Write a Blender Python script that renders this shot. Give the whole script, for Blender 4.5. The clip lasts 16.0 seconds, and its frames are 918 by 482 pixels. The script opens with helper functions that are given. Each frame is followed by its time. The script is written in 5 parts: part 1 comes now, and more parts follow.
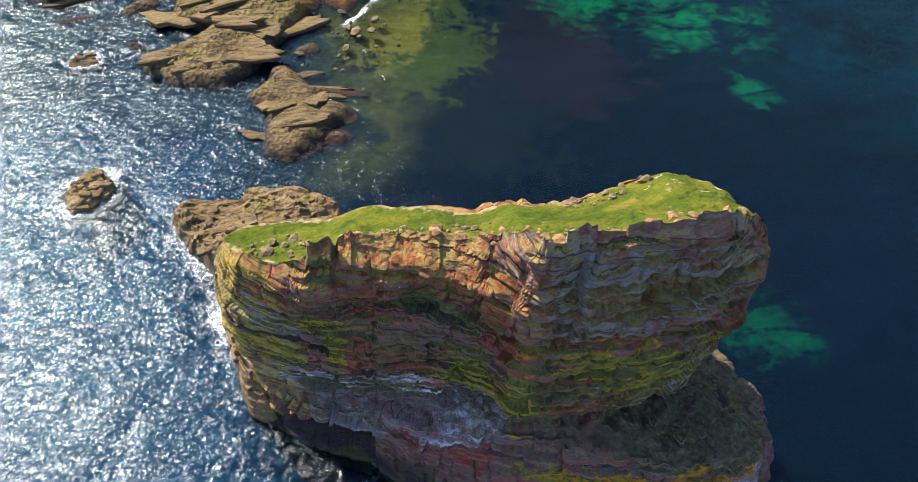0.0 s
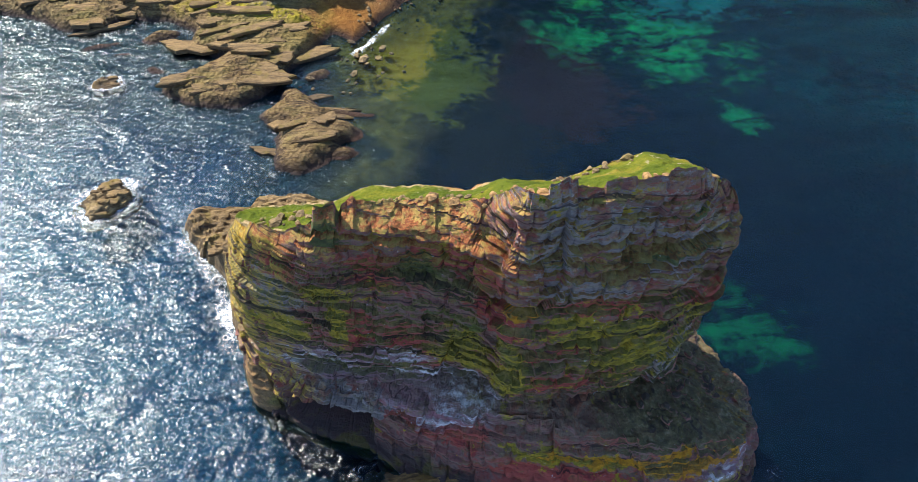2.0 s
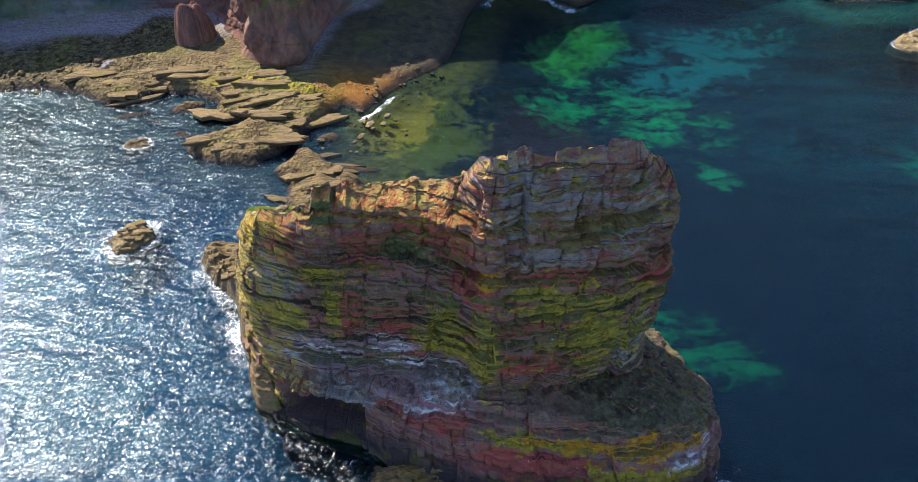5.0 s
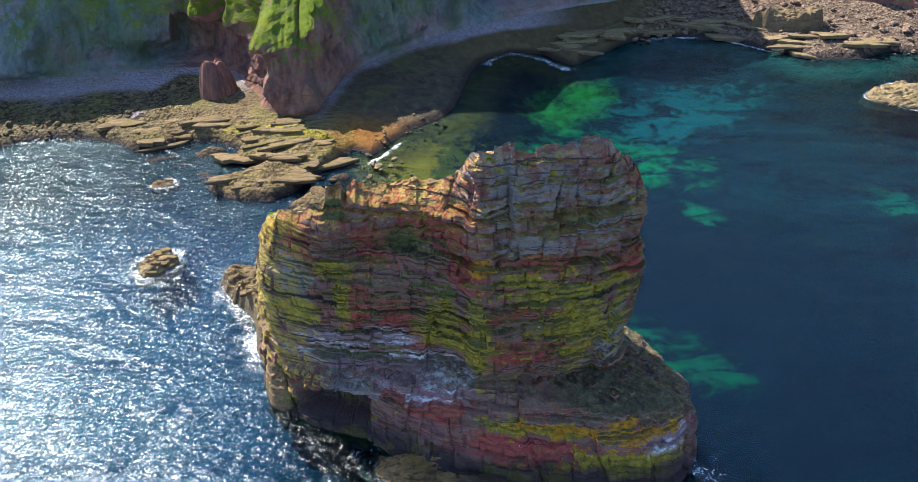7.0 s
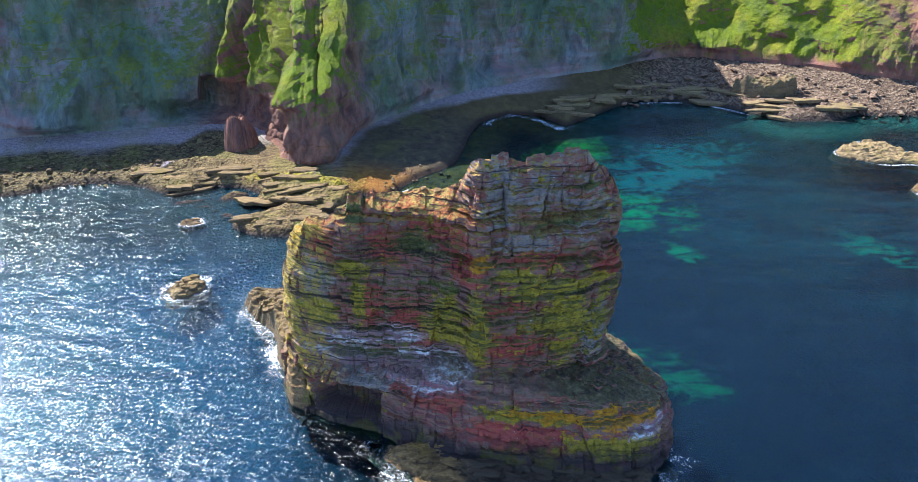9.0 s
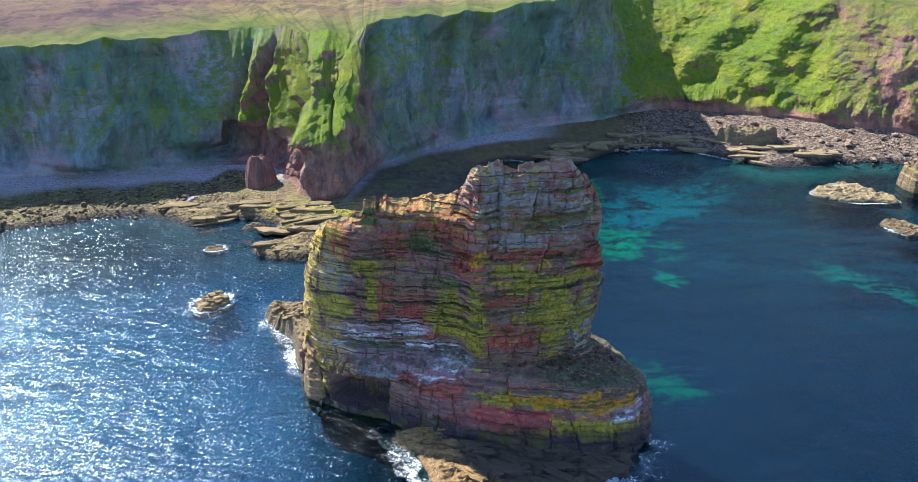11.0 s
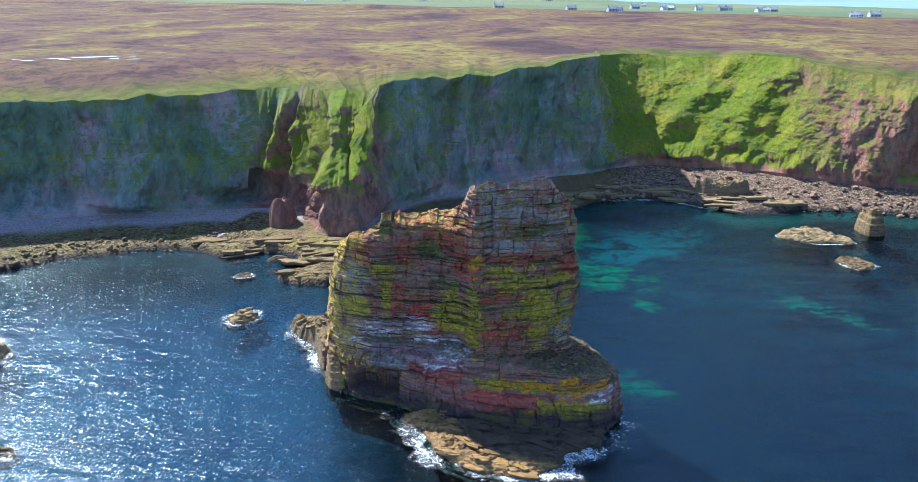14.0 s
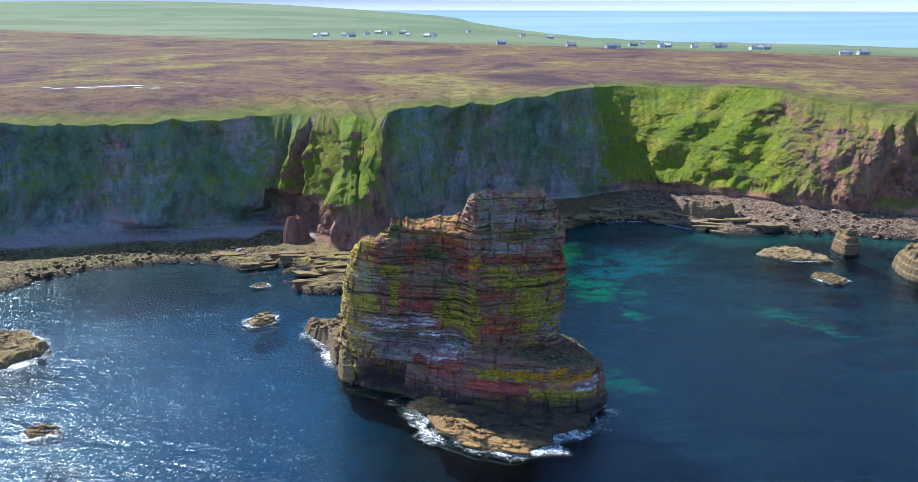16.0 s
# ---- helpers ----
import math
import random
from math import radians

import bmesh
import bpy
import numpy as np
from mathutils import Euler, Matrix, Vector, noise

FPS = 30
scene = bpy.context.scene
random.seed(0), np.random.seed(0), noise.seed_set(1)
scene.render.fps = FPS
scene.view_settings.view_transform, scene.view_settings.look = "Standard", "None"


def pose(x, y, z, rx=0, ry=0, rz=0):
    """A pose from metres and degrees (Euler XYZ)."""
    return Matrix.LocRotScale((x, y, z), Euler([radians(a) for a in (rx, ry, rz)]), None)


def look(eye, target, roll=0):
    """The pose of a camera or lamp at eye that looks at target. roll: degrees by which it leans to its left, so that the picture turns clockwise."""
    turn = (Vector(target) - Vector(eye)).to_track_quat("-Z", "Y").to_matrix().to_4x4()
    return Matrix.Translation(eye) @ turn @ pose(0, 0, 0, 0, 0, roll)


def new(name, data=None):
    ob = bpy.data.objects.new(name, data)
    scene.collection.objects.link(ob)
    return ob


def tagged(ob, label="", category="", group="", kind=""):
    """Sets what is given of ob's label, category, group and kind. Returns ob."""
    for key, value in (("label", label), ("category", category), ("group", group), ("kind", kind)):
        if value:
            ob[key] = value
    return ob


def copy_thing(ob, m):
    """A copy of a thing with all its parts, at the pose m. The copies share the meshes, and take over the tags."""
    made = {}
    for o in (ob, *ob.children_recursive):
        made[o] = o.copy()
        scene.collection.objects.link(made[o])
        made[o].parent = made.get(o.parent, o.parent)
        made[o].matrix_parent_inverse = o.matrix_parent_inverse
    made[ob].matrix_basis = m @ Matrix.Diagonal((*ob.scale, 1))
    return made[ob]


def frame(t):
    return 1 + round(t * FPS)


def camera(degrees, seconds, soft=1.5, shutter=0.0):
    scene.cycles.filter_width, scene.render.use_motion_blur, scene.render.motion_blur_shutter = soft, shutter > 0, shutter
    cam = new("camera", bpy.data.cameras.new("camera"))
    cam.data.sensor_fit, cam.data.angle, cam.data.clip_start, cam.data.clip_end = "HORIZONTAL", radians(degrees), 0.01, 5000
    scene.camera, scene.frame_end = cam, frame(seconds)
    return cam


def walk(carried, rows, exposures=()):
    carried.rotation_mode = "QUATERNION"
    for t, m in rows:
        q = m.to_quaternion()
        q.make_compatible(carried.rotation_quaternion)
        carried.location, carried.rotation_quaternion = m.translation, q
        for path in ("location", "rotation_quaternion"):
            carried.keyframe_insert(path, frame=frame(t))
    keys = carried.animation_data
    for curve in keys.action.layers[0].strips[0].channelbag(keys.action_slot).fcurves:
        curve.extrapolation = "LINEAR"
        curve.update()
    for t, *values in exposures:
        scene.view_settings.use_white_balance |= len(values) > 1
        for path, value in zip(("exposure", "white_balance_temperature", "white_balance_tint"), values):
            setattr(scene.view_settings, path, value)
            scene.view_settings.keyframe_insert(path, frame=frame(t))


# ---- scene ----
cam = camera(58.2, 16.0, soft=0.65)
PATH = [
    (0, (-8.846, -39.542, 104.216), (-8.775, -38.314, 102.639), -0.1),
    (0.5, (-9.006, -42.171, 103.82), (-8.937, -40.912, 102.267), -0.1),
    (1, (-8.982, -44.938, 103.45), (-8.914, -43.65, 101.921), 0.1),
    (1.5, (-8.68, -47.699, 103.166), (-8.615, -46.383, 101.661), 0.0),
    (2, (-8.209, -50.572, 102.84), (-8.148, -49.227, 101.362), -0.1),
    (2.5, (-7.693, -53.784, 102.426), (-7.637, -52.405, 100.979), -0.2),
    (3, (-7.175, -57.032, 101.962), (-7.124, -55.62, 100.547), -0.3),
    (3.5, (-6.517, -60.301, 101.454), (-6.472, -58.854, 100.075), -0.4),
    (4, (-5.996, -63.8, 101.069), (-5.954, -62.317, 99.727), -0.5),
    (6.5, (-3.335, -82.868, 99.389), (-3.319, -81.232, 98.239), -1.3),
    (7, (-3.357, -87.822, 99.41), (-3.342, -86.159, 98.298), -1.3),
    (7.5, (-3.316, -92.897, 99.048), (-3.303, -91.207, 97.979), -1.2),
    (8, (-3.522, -98.144, 98.773), (-3.507, -96.427, 97.747), -1.1),
    (8.5, (-3.768, -103.589, 98.654), (-3.752, -101.847, 97.672), -0.9),
    (9, (-3.914, -109.257, 98.503), (-3.898, -107.491, 97.563), -0.9),
    (11.5, (-3.705, -136.865, 96.368), (-3.697, -135.015, 95.608), -0.6),
    (12, (-3.659, -142.532, 96.393), (-3.652, -140.67, 95.664), -0.6),
    (12.5, (-3.821, -148.256, 96.359), (-3.813, -146.383, 95.656), -0.4),
    (13, (-3.813, -153.999, 96.118), (-3.805, -152.117, 95.442), -0.3),
    (13.5, (-3.767, -159.563, 95.849), (-3.76, -157.672, 95.198), -0.3),
    (14, (-3.773, -165.071, 95.669), (-3.767, -163.172, 95.041), -0.2),
    (14.5, (-3.621, -170.732, 95.507), (-3.617, -168.826, 94.902), -0.1),
    (15, (-3.404, -176.407, 95.291), (-3.401, -174.494, 94.707), -0.1),
    (15.5, (-3.263, -182.145, 94.739), (-3.262, -180.225, 94.178), -0.0),
    (16, (-3.331, -187.985, 94.968), (-3.332, -186.061, 94.422), 0.1),
]
WB = [(0.0, 1.05, 6250, 12), (4.0, 1.05, 6200, 12), (6.5, 1.22, 6050, 11), (9.0, 1.45, 5700, 10), (12.5, 1.53, 5450, 9), (14.0, 1.33, 5450, 9), (15.5, 1.12, 5500, 9), (16.0, 1.06, 5500, 9)]
walk(cam, [(t, look(e, g, r)) for t, e, g, r in PATH], WB)

# ---- light ----
SUN_ELEV, SUN_AZ = radians(46.5), radians(41.5)   # azimuth from -x towards +y
sun_dir = Vector((-math.cos(SUN_AZ) * math.cos(SUN_ELEV), math.sin(SUN_AZ) * math.cos(SUN_ELEV), math.sin(SUN_ELEV)))
world = bpy.data.worlds.new("sky")
scene.world = world
world.use_nodes = True
wn = world.node_tree
sky = wn.nodes.new("ShaderNodeTexSky")
sky.sky_type, sky.sun_disc = "NISHITA", False
sky.sun_elevation = SUN_ELEV
sky.sun_rotation = math.atan2(sun_dir.x, sun_dir.y)
sky.air_density, sky.dust_density, sky.ozone_density = 1.0, 0.3, 4.0
wn.links.new(sky.outputs[0], wn.nodes["Background"].inputs[0])
wn.nodes["Background"].inputs[1].default_value = 0.135
sun = new("sun", bpy.data.lights.new("sun", "SUN"))
sun.data.energy, sun.data.angle, sun.data.color = 5.0, radians(0.6), (1.0, 0.93, 0.80)
sun.matrix_world = look(sun_dir * 300, (0, 0, 0))

WL = -1.0   # sea level


# ---- materials ----
def rgb(c):
    return (*c, 1.0)


class Nodes:
    """A small builder for node materials."""

    def __init__(self, name):
        self.mat = bpy.data.materials.new(name)
        self.mat.use_nodes = True
        self.t = self.mat.node_tree
        self.bsdf = self.t.nodes["Principled BSDF"]
        self.out = self.t.nodes["Material Output"]
        geo = self.t.nodes.new("ShaderNodeNewGeometry")
        self.pos, self.normal, self.island = geo.outputs["Position"], geo.outputs["Normal"], geo.outputs["Random Per Island"]

    def put(self, socket, value):
        if isinstance(value, bpy.types.NodeSocket):
            self.t.links.new(value, socket)
        elif isinstance(value, tuple) and len(value) == 3 and socket.type == "RGBA":
            socket.default_value = rgb(value)
        else:
            socket.default_value = value

    def random(self):
        return self.t.nodes.new("ShaderNodeObjectInfo").outputs["Random"]

    def scaled(self, v, s, shift=(0, 0, 0), turn=0.0):
        n = self.t.nodes.new("ShaderNodeMapping")
        self.put(n.inputs[0], v)
        n.inputs["Scale"].default_value = s
        n.inputs["Location"].default_value = shift
        n.inputs["Rotation"].default_value = (0, 0, radians(turn))
        return n.outputs[0]

    def noise(self, v, scale=1.0, detail=4.0, rough=0.55, distort=0.0):
        n = self.t.nodes.new("ShaderNodeTexNoise")
        self.put(n.inputs["Vector"], v)
        n.inputs["Scale"].default_value, n.inputs["Detail"].default_value = scale, detail
        n.inputs["Roughness"].default_value, n.inputs["Distortion"].default_value = rough, distort
        return n.outputs["Fac"]

    def voronoi(self, v, scale=1.0, feature="F1", out="Distance"):
        n = self.t.nodes.new("ShaderNodeTexVoronoi")
        n.feature = feature
        self.put(n.inputs["Vector"], v)
        n.inputs["Scale"].default_value = scale
        return n.outputs[out]

    def math(self, op, a, b=0.0, c=0.0):
        n = self.t.nodes.new("ShaderNodeMath")
        n.operation = op
        for s, x in zip(n.inputs, (a, b, c)):
            self.put(s, x)
        return n.outputs[0]

    def step(self, v, lo, hi, a=0.0, b=1.0):
        n = self.t.nodes.new("ShaderNodeMapRange")
        n.interpolation_type = "SMOOTHSTEP"
        for s, x in zip(n.inputs, (v, lo, hi, a, b)):
            self.put(s, x)
        return n.outputs[0]

    def mix(self, f, a, b, blend="MIX"):
        n = self.t.nodes.new("ShaderNodeMix")
        n.data_type, n.blend_type = "RGBA", blend
        self.put(n.inputs[0], f), self.put(n.inputs[6], a), self.put(n.inputs[7], b)
        return n.outputs[2]

    def ramp(self, f, stops):
        n = self.t.nodes.new("ShaderNodeValToRGB")
        self.put(n.inputs[0], f)
        e = n.color_ramp.elements
        while len(e) < len(stops):
            e.new(0.5)
        for el, (p, c) in zip(e, stops):
            el.position, el.color = p, rgb(c)
        return n.outputs[0]

    def sep(self, v):
        n = self.t.nodes.new("ShaderNodeSeparateXYZ")
        self.put(n.inputs[0], v)
        return n.outputs

    def attr(self, name):
        n = self.t.nodes.new("ShaderNodeAttribute")
        n.attribute_name = name
        return n.outputs["Fac"]

    def blob(self, x, y, rx, ry, turn=0.0, soft=0.5):
        """1 inside an ellipse on the plan, fading to 0 at its edge."""
        c, s = math.cos(radians(turn)), math.sin(radians(turn))
        px, py, _ = self.sep(self.pos)
        dx, dy = self.math("SUBTRACT", px, x), self.math("SUBTRACT", py, y)
        u = self.math("DIVIDE", self.math("ADD", self.math("MULTIPLY", dx, c), self.math("MULTIPLY", dy, s)), rx)
        w = self.math("DIVIDE", self.math("SUBTRACT", self.math("MULTIPLY", dy, c), self.math("MULTIPLY", dx, s)), ry)
        d = self.math("SQRT", self.math("ADD", self.math("MULTIPLY", u, u), self.math("MULTIPLY", w, w)))
        return self.step(d, 1 - soft, 1 + soft, 1.0, 0.0)

    def bump(self, h, strength=0.5, distance=1.0, normal=None):
        n = self.t.nodes.new("ShaderNodeBump")
        n.inputs["Strength"].default_value, n.inputs["Distance"].default_value = strength, distance
        self.put(n.inputs["Height"], h)
        if normal is not None:
            self.put(n.inputs["Normal"], normal)
        return n.outputs[0]

    def done(self, color, rough=0.85, normal=None, spec=0.3):
        self.put(self.bsdf.inputs["Base Color"], color)
        self.put(self.bsdf.inputs["Roughness"], rough)
        self.bsdf.inputs["Specular IOR Level"].default_value = spec
        if normal is not None:
            self.put(self.bsdf.inputs["Normal"], normal)
        return self.mat


def stack_rock():
    k = Nodes("stack sandstone")
    x, y, z = k.sep(k.pos)
    nz = k.sep(k.normal)[2]
    strata = k.noise(k.scaled(k.pos, (0.16, 0.16, 0.55)), 1.0, 6, 0.68, 0.3)
    bedded = k.noise(k.scaled(k.pos, (0.30, 0.30, 0.62), (3, 7, 2)), 1.0, 6, 0.72, 0.3)
    patch = k.noise(k.pos, 0.16, 5, 0.65, 0.6)
    fleck = k.noise(k.pos, 0.9, 6, 0.75)
    # edges of every stain break along the beds
    ragged = k.math("ADD", k.math("MULTIPLY", k.math("SUBTRACT", bedded, 0.5), 2.2), k.math("ADD", k.math("MULTIPLY", k.math("SUBTRACT", patch, 0.5), 1.6), k.math("MULTIPLY", k.math("SUBTRACT", fleck, 0.5), 1.3)))

    def stain(col, weight, c, lo=0.42, hi=0.62, most=0.92):
        return k.mix(k.math("MULTIPLY", k.step(k.math("ADD", weight, ragged), lo, hi), most), col, c)
    red = k.ramp(strata, [(0.34, (0.15, 0.025, 0.026)), (0.46, (0.36, 0.055, 0.045)), (0.54, (0.44, 0.09, 0.065)), (0.68, (0.24, 0.05, 0.048))])
    grey = k.ramp(strata, [(0.34, (0.14, 0.12, 0.12)), (0.48, (0.28, 0.235, 0.235)), (0.58, (0.33, 0.275, 0.235)), (0.70, (0.22, 0.205, 0.145))])
    olive = k.ramp(fleck, [(0.32, (0.12, 0.095, 0.012)), (0.48, (0.31, 0.235, 0.016)), (0.64, (0.52, 0.36, 0.024))])
    col = k.ramp(strata, [(0.32, (0.11, 0.055, 0.055)), (0.43, (0.25, 0.10, 0.085)), (0.50, (0.24, 0.15, 0.12)), (0.57, (0.33, 0.085, 0.065)), (0.70, (0.27, 0.20, 0.16))])
    col = stain(col, k.step(z, 30, 52, -0.05, 0.40), grey)
    col = stain(col, k.attr("grey"), grey)
    col = stain(col, k.math("ADD", k.attr("red"), 0.10), red)
    lich = k.noise(k.scaled(k.pos, (0.12, 0.12, 0.30), (7, 3, 1)), 1.0, 5, 0.65, 0.4)
    col = stain(col, k.math("ADD", k.attr("olive"), k.math("MULTIPLY", k.math("SUBTRACT", lich, 0.40), 1.6)), olive, 0.42, 0.60)
    col = stain(col, k.attr("green"), k.ramp(fleck, [(0.35, (0.025, 0.045, 0.012)), (0.6, (0.10, 0.13, 0.03))]), 0.45, 0.65, 0.85)
    # guano along the ledges above the undercut
    drip = k.noise(k.scaled(k.pos, (0.5, 0.5, 1.1), (2, 9, 4)), 1.0, 7, 0.78, 0.4)
    lines = k.noise(k.scaled(k.pos, (0.06, 0.06, 0.8), (5, 1, 2)), 1.0, 3, 0.5, 0.4)
    white = k.attr("guano")
    col = k.mix(k.math("MULTIPLY", k.step(white, 0.1, 0.7), 0.55), col, (0.30, 0.20, 0.25))
    col = k.mix(k.math("MULTIPLY", k.step(white, 0.15, 0.6), k.math("MULTIPLY", k.step(drip, 0.44, 0.60), k.step(lines, 0.43, 0.56))), col, (0.80, 0.77, 0.79))
    moss = k.noise(k.scaled(k.pos, (0.45, 0.45, 0.9), (1, 8, 3)), 1.0, 6, 0.75)
    col = k.mix(k.math("MULTIPLY", k.step(moss, 0.52, 0.62), k.step(z, 12, 30, 0.35, 0.7)), col, (0.16, 0.15, 0.03))
    speck = k.math("MULTIPLY", k.step(k.noise(k.pos, 1.9, 2), 0.67, 0.71), k.step(k.noise(k.pos, 0.16, 2), 0.48, 0.60))
    col = k.mix(k.math("MULTIPLY", speck, 0.7), col, (0.6, 0.58, 0.56))
    # orange lichen
    col = stain(col, k.attr("orange"), k.ramp(fleck, [(0.35, (0.30, 0.12, 0.008)), (0.6, (0.60, 0.27, 0.012))]), 0.45, 0.62)
    facing = k.step(k.sep(k.normal)[0], -0.50, -0.12, 1.0, 0.0)
    west = k.math("MULTIPLY", k.math("MULTIPLY", facing, k.step(x, -27.0, -22.0, 1.0, 0.0)), k.step(k.noise(k.pos, 0.35, 5, 0.7), 0.38, 0.52))
    col = k.mix(k.math("MULTIPLY", west, 0.9), col, k.ramp(fleck, [(0.35, (0.28, 0.19, 0.03)), (0.6, (0.62, 0.40, 0.05))]))
    # dark wet foot, with green weed low down
    wet = k.math("ADD", z, k.math("MULTIPLY", patch, -6.0))
    foot = k.mix(k.step(k.noise(k.pos, 0.25, 4), 0.5, 0.62), (0.032, 0.024, 0.026), (0.06, 0.055, 0.012))
    col = k.mix(k.step(wet, -2.0, 2.6, 0.92, 0.0), col, foot)
    # tufts and soil on what faces up
    veg = k.ramp(k.noise(k.pos, 0.7, 5, 0.7), [(0.35, (0.05, 0.06, 0.015)), (0.5, (0.15, 0.14, 0.035)), (0.68, (0.30, 0.22, 0.10))])
    col = k.mix(k.math("MULTIPLY", k.step(nz, 0.45, 0.8), k.math("MULTIPLY", k.step(z, 11.0, 16.0), 0.8)), col, veg)
    soil = k.math("MULTIPLY", k.math("MULTIPLY", k.step(nz, 0.25, 0.5), k.step(z, 37, 40)), k.step(x, -2, 3, 1.0, 0.5))
    col = k.mix(k.math("MULTIPLY", soil, 0.9), col, k.ramp(k.noise(k.pos, 0.7, 6, 0.75), [(0.34, (0.10, 0.085, 0.02)), (0.44, (0.34, 0.085, 0.03)), (0.54, (0.42, 0.26, 0.07)), (0.66, (0.26, 0.22, 0.04))]))
    # dark scree on the seaward ledge
    scree = k.math("MULTIPLY", k.step(nz, 0.5, 0.8), k.math("MULTIPLY", k.step(z, 6.0, 8.0), k.math("MULTIPLY", k.step(z, 14.0, 17.0, 1.0, 0.0), k.step(x, 8, 16, 0.35, 1.0))))
    col = k.mix(k.math("MULTIPLY", scree, 0.85), col, k.ramp(k.noise(k.pos, 1.3, 6, 0.75), [(0.36, (0.028, 0.032, 0.014)), (0.52, (0.095, 0.092, 0.032)), (0.68, (0.20, 0.17, 0.10))]))
    # thin dark partings between beds
    parting = k.noise(k.scaled(k.pos, (0.04, 0.04, 1.7), (4, 4, 0)), 1.0, 4, 0.6, 0.2)
    col = k.mix(k.step(parting, 0.36, 0.43, 0.75, 0.0), col, (0.03, 0.02, 0.022))
    fine = k.noise(k.scaled(k.pos, (1, 1, 2.2)), 1.6, 8, 0.7)
    col = k.mix(k.step(fine, 0.32, 0.50, 0.5, 0.0), col, (0.05, 0.035, 0.035))
    h = k.math("ADD", fine, k.math("MULTIPLY", parting, 0.6))
    return k.done(col, 0.9, k.bump(h, 0.9, 0.5))


def shore_rock(name="shore rock", lo=(0.05, 0.033, 0.02), hi=(0.30, 0.195, 0.08), weed=(0.19, 0.135, 0.03), wet=False):
    k = Nodes(name)
    z = k.sep(k.pos)[2]
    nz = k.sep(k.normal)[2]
    n = k.noise(k.scaled(k.pos, (0.22, 1.3, 1.3), (0, 0, 0), -10), 1.0, 7, 0.68, 0.5)
    col = k.ramp(n, [(0.32, lo), (0.46, tuple(c * 0.62 for c in hi)), (0.58, hi), (0.74, tuple(c * 0.5 for c in hi))])
    col = k.mix(k.step(k.noise(k.pos, 0.25, 5), 0.52, 0.66), col, weed)
    if wet:
        col = k.mix(k.math("MULTIPLY", k.step(k.math("ADD", k.blob(16, -9, 20, 11, -8, 0.4), k.math("SUBTRACT", k.noise(k.pos, 0.2, 5), 0.5)), 0.35, 0.6), 0.85), col, (0.045, 0.035, 0.028))
    col = k.mix(k.math("MULTIPLY", k.random(), 0.35), col, lo)
    # steep faces are coloured darker than those that face up
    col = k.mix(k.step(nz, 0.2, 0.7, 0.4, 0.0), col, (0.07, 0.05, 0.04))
    col = k.mix(k.step(z, WL - 0.2, WL + 0.7, 0.9, 0.0), col, (0.035, 0.026, 0.02))
    fine = k.noise(k.pos, 2.2, 7, 0.7)
    col = k.mix(k.step(fine, 0.3, 0.55, 0.5, 0.0), col, (0.05, 0.035, 0.025))
    return k.done(col, 0.85, k.bump(k.math("ADD", fine, n), 0.8, 0.4))


def grass(name="stack turf"):
    k = Nodes(name)
    n = k.noise(k.pos, 0.22, 5, 0.6)
    col = k.ramp(n, [(0.32, (0.06, 0.085, 0.008)), (0.48, (0.115, 0.14, 0.010)), (0.60, (0.19, 0.18, 0.016)), (0.72, (0.28, 0.20, 0.035))])
    f = k.noise(k.pos, 2.6, 7, 0.75)
    col = k.mix(k.step(f, 0.3, 0.6, 0.65, 0.0), col, (0.035, 0.06, 0.008))
    st = k.math("MULTIPLY", k.step(k.noise(k.pos, 1.1, 3), 0.63, 0.67), k.step(k.noise(k.pos, 0.13, 2), 0.5, 0.6))
    col = k.mix(st, col, (0.45, 0.36, 0.25))
    rim_ = k.math("ADD", k.attr("rim"), k.math("MULTIPLY", k.math("SUBTRACT", k.noise(k.pos, 0.45, 5, 0.7), 0.5), 0.9))
    col = k.mix(k.step(rim_, 0.02, 0.16, 0.9, 0.0), col, k.ramp(f, [(0.35, (0.28, 0.19, 0.08)), (0.55, (0.50, 0.36, 0.19)), (0.7, (0.42, 0.20, 0.10))]))
    return k.done(col, 0.9, k.bump(f, 0.9, 0.5), 0.1)


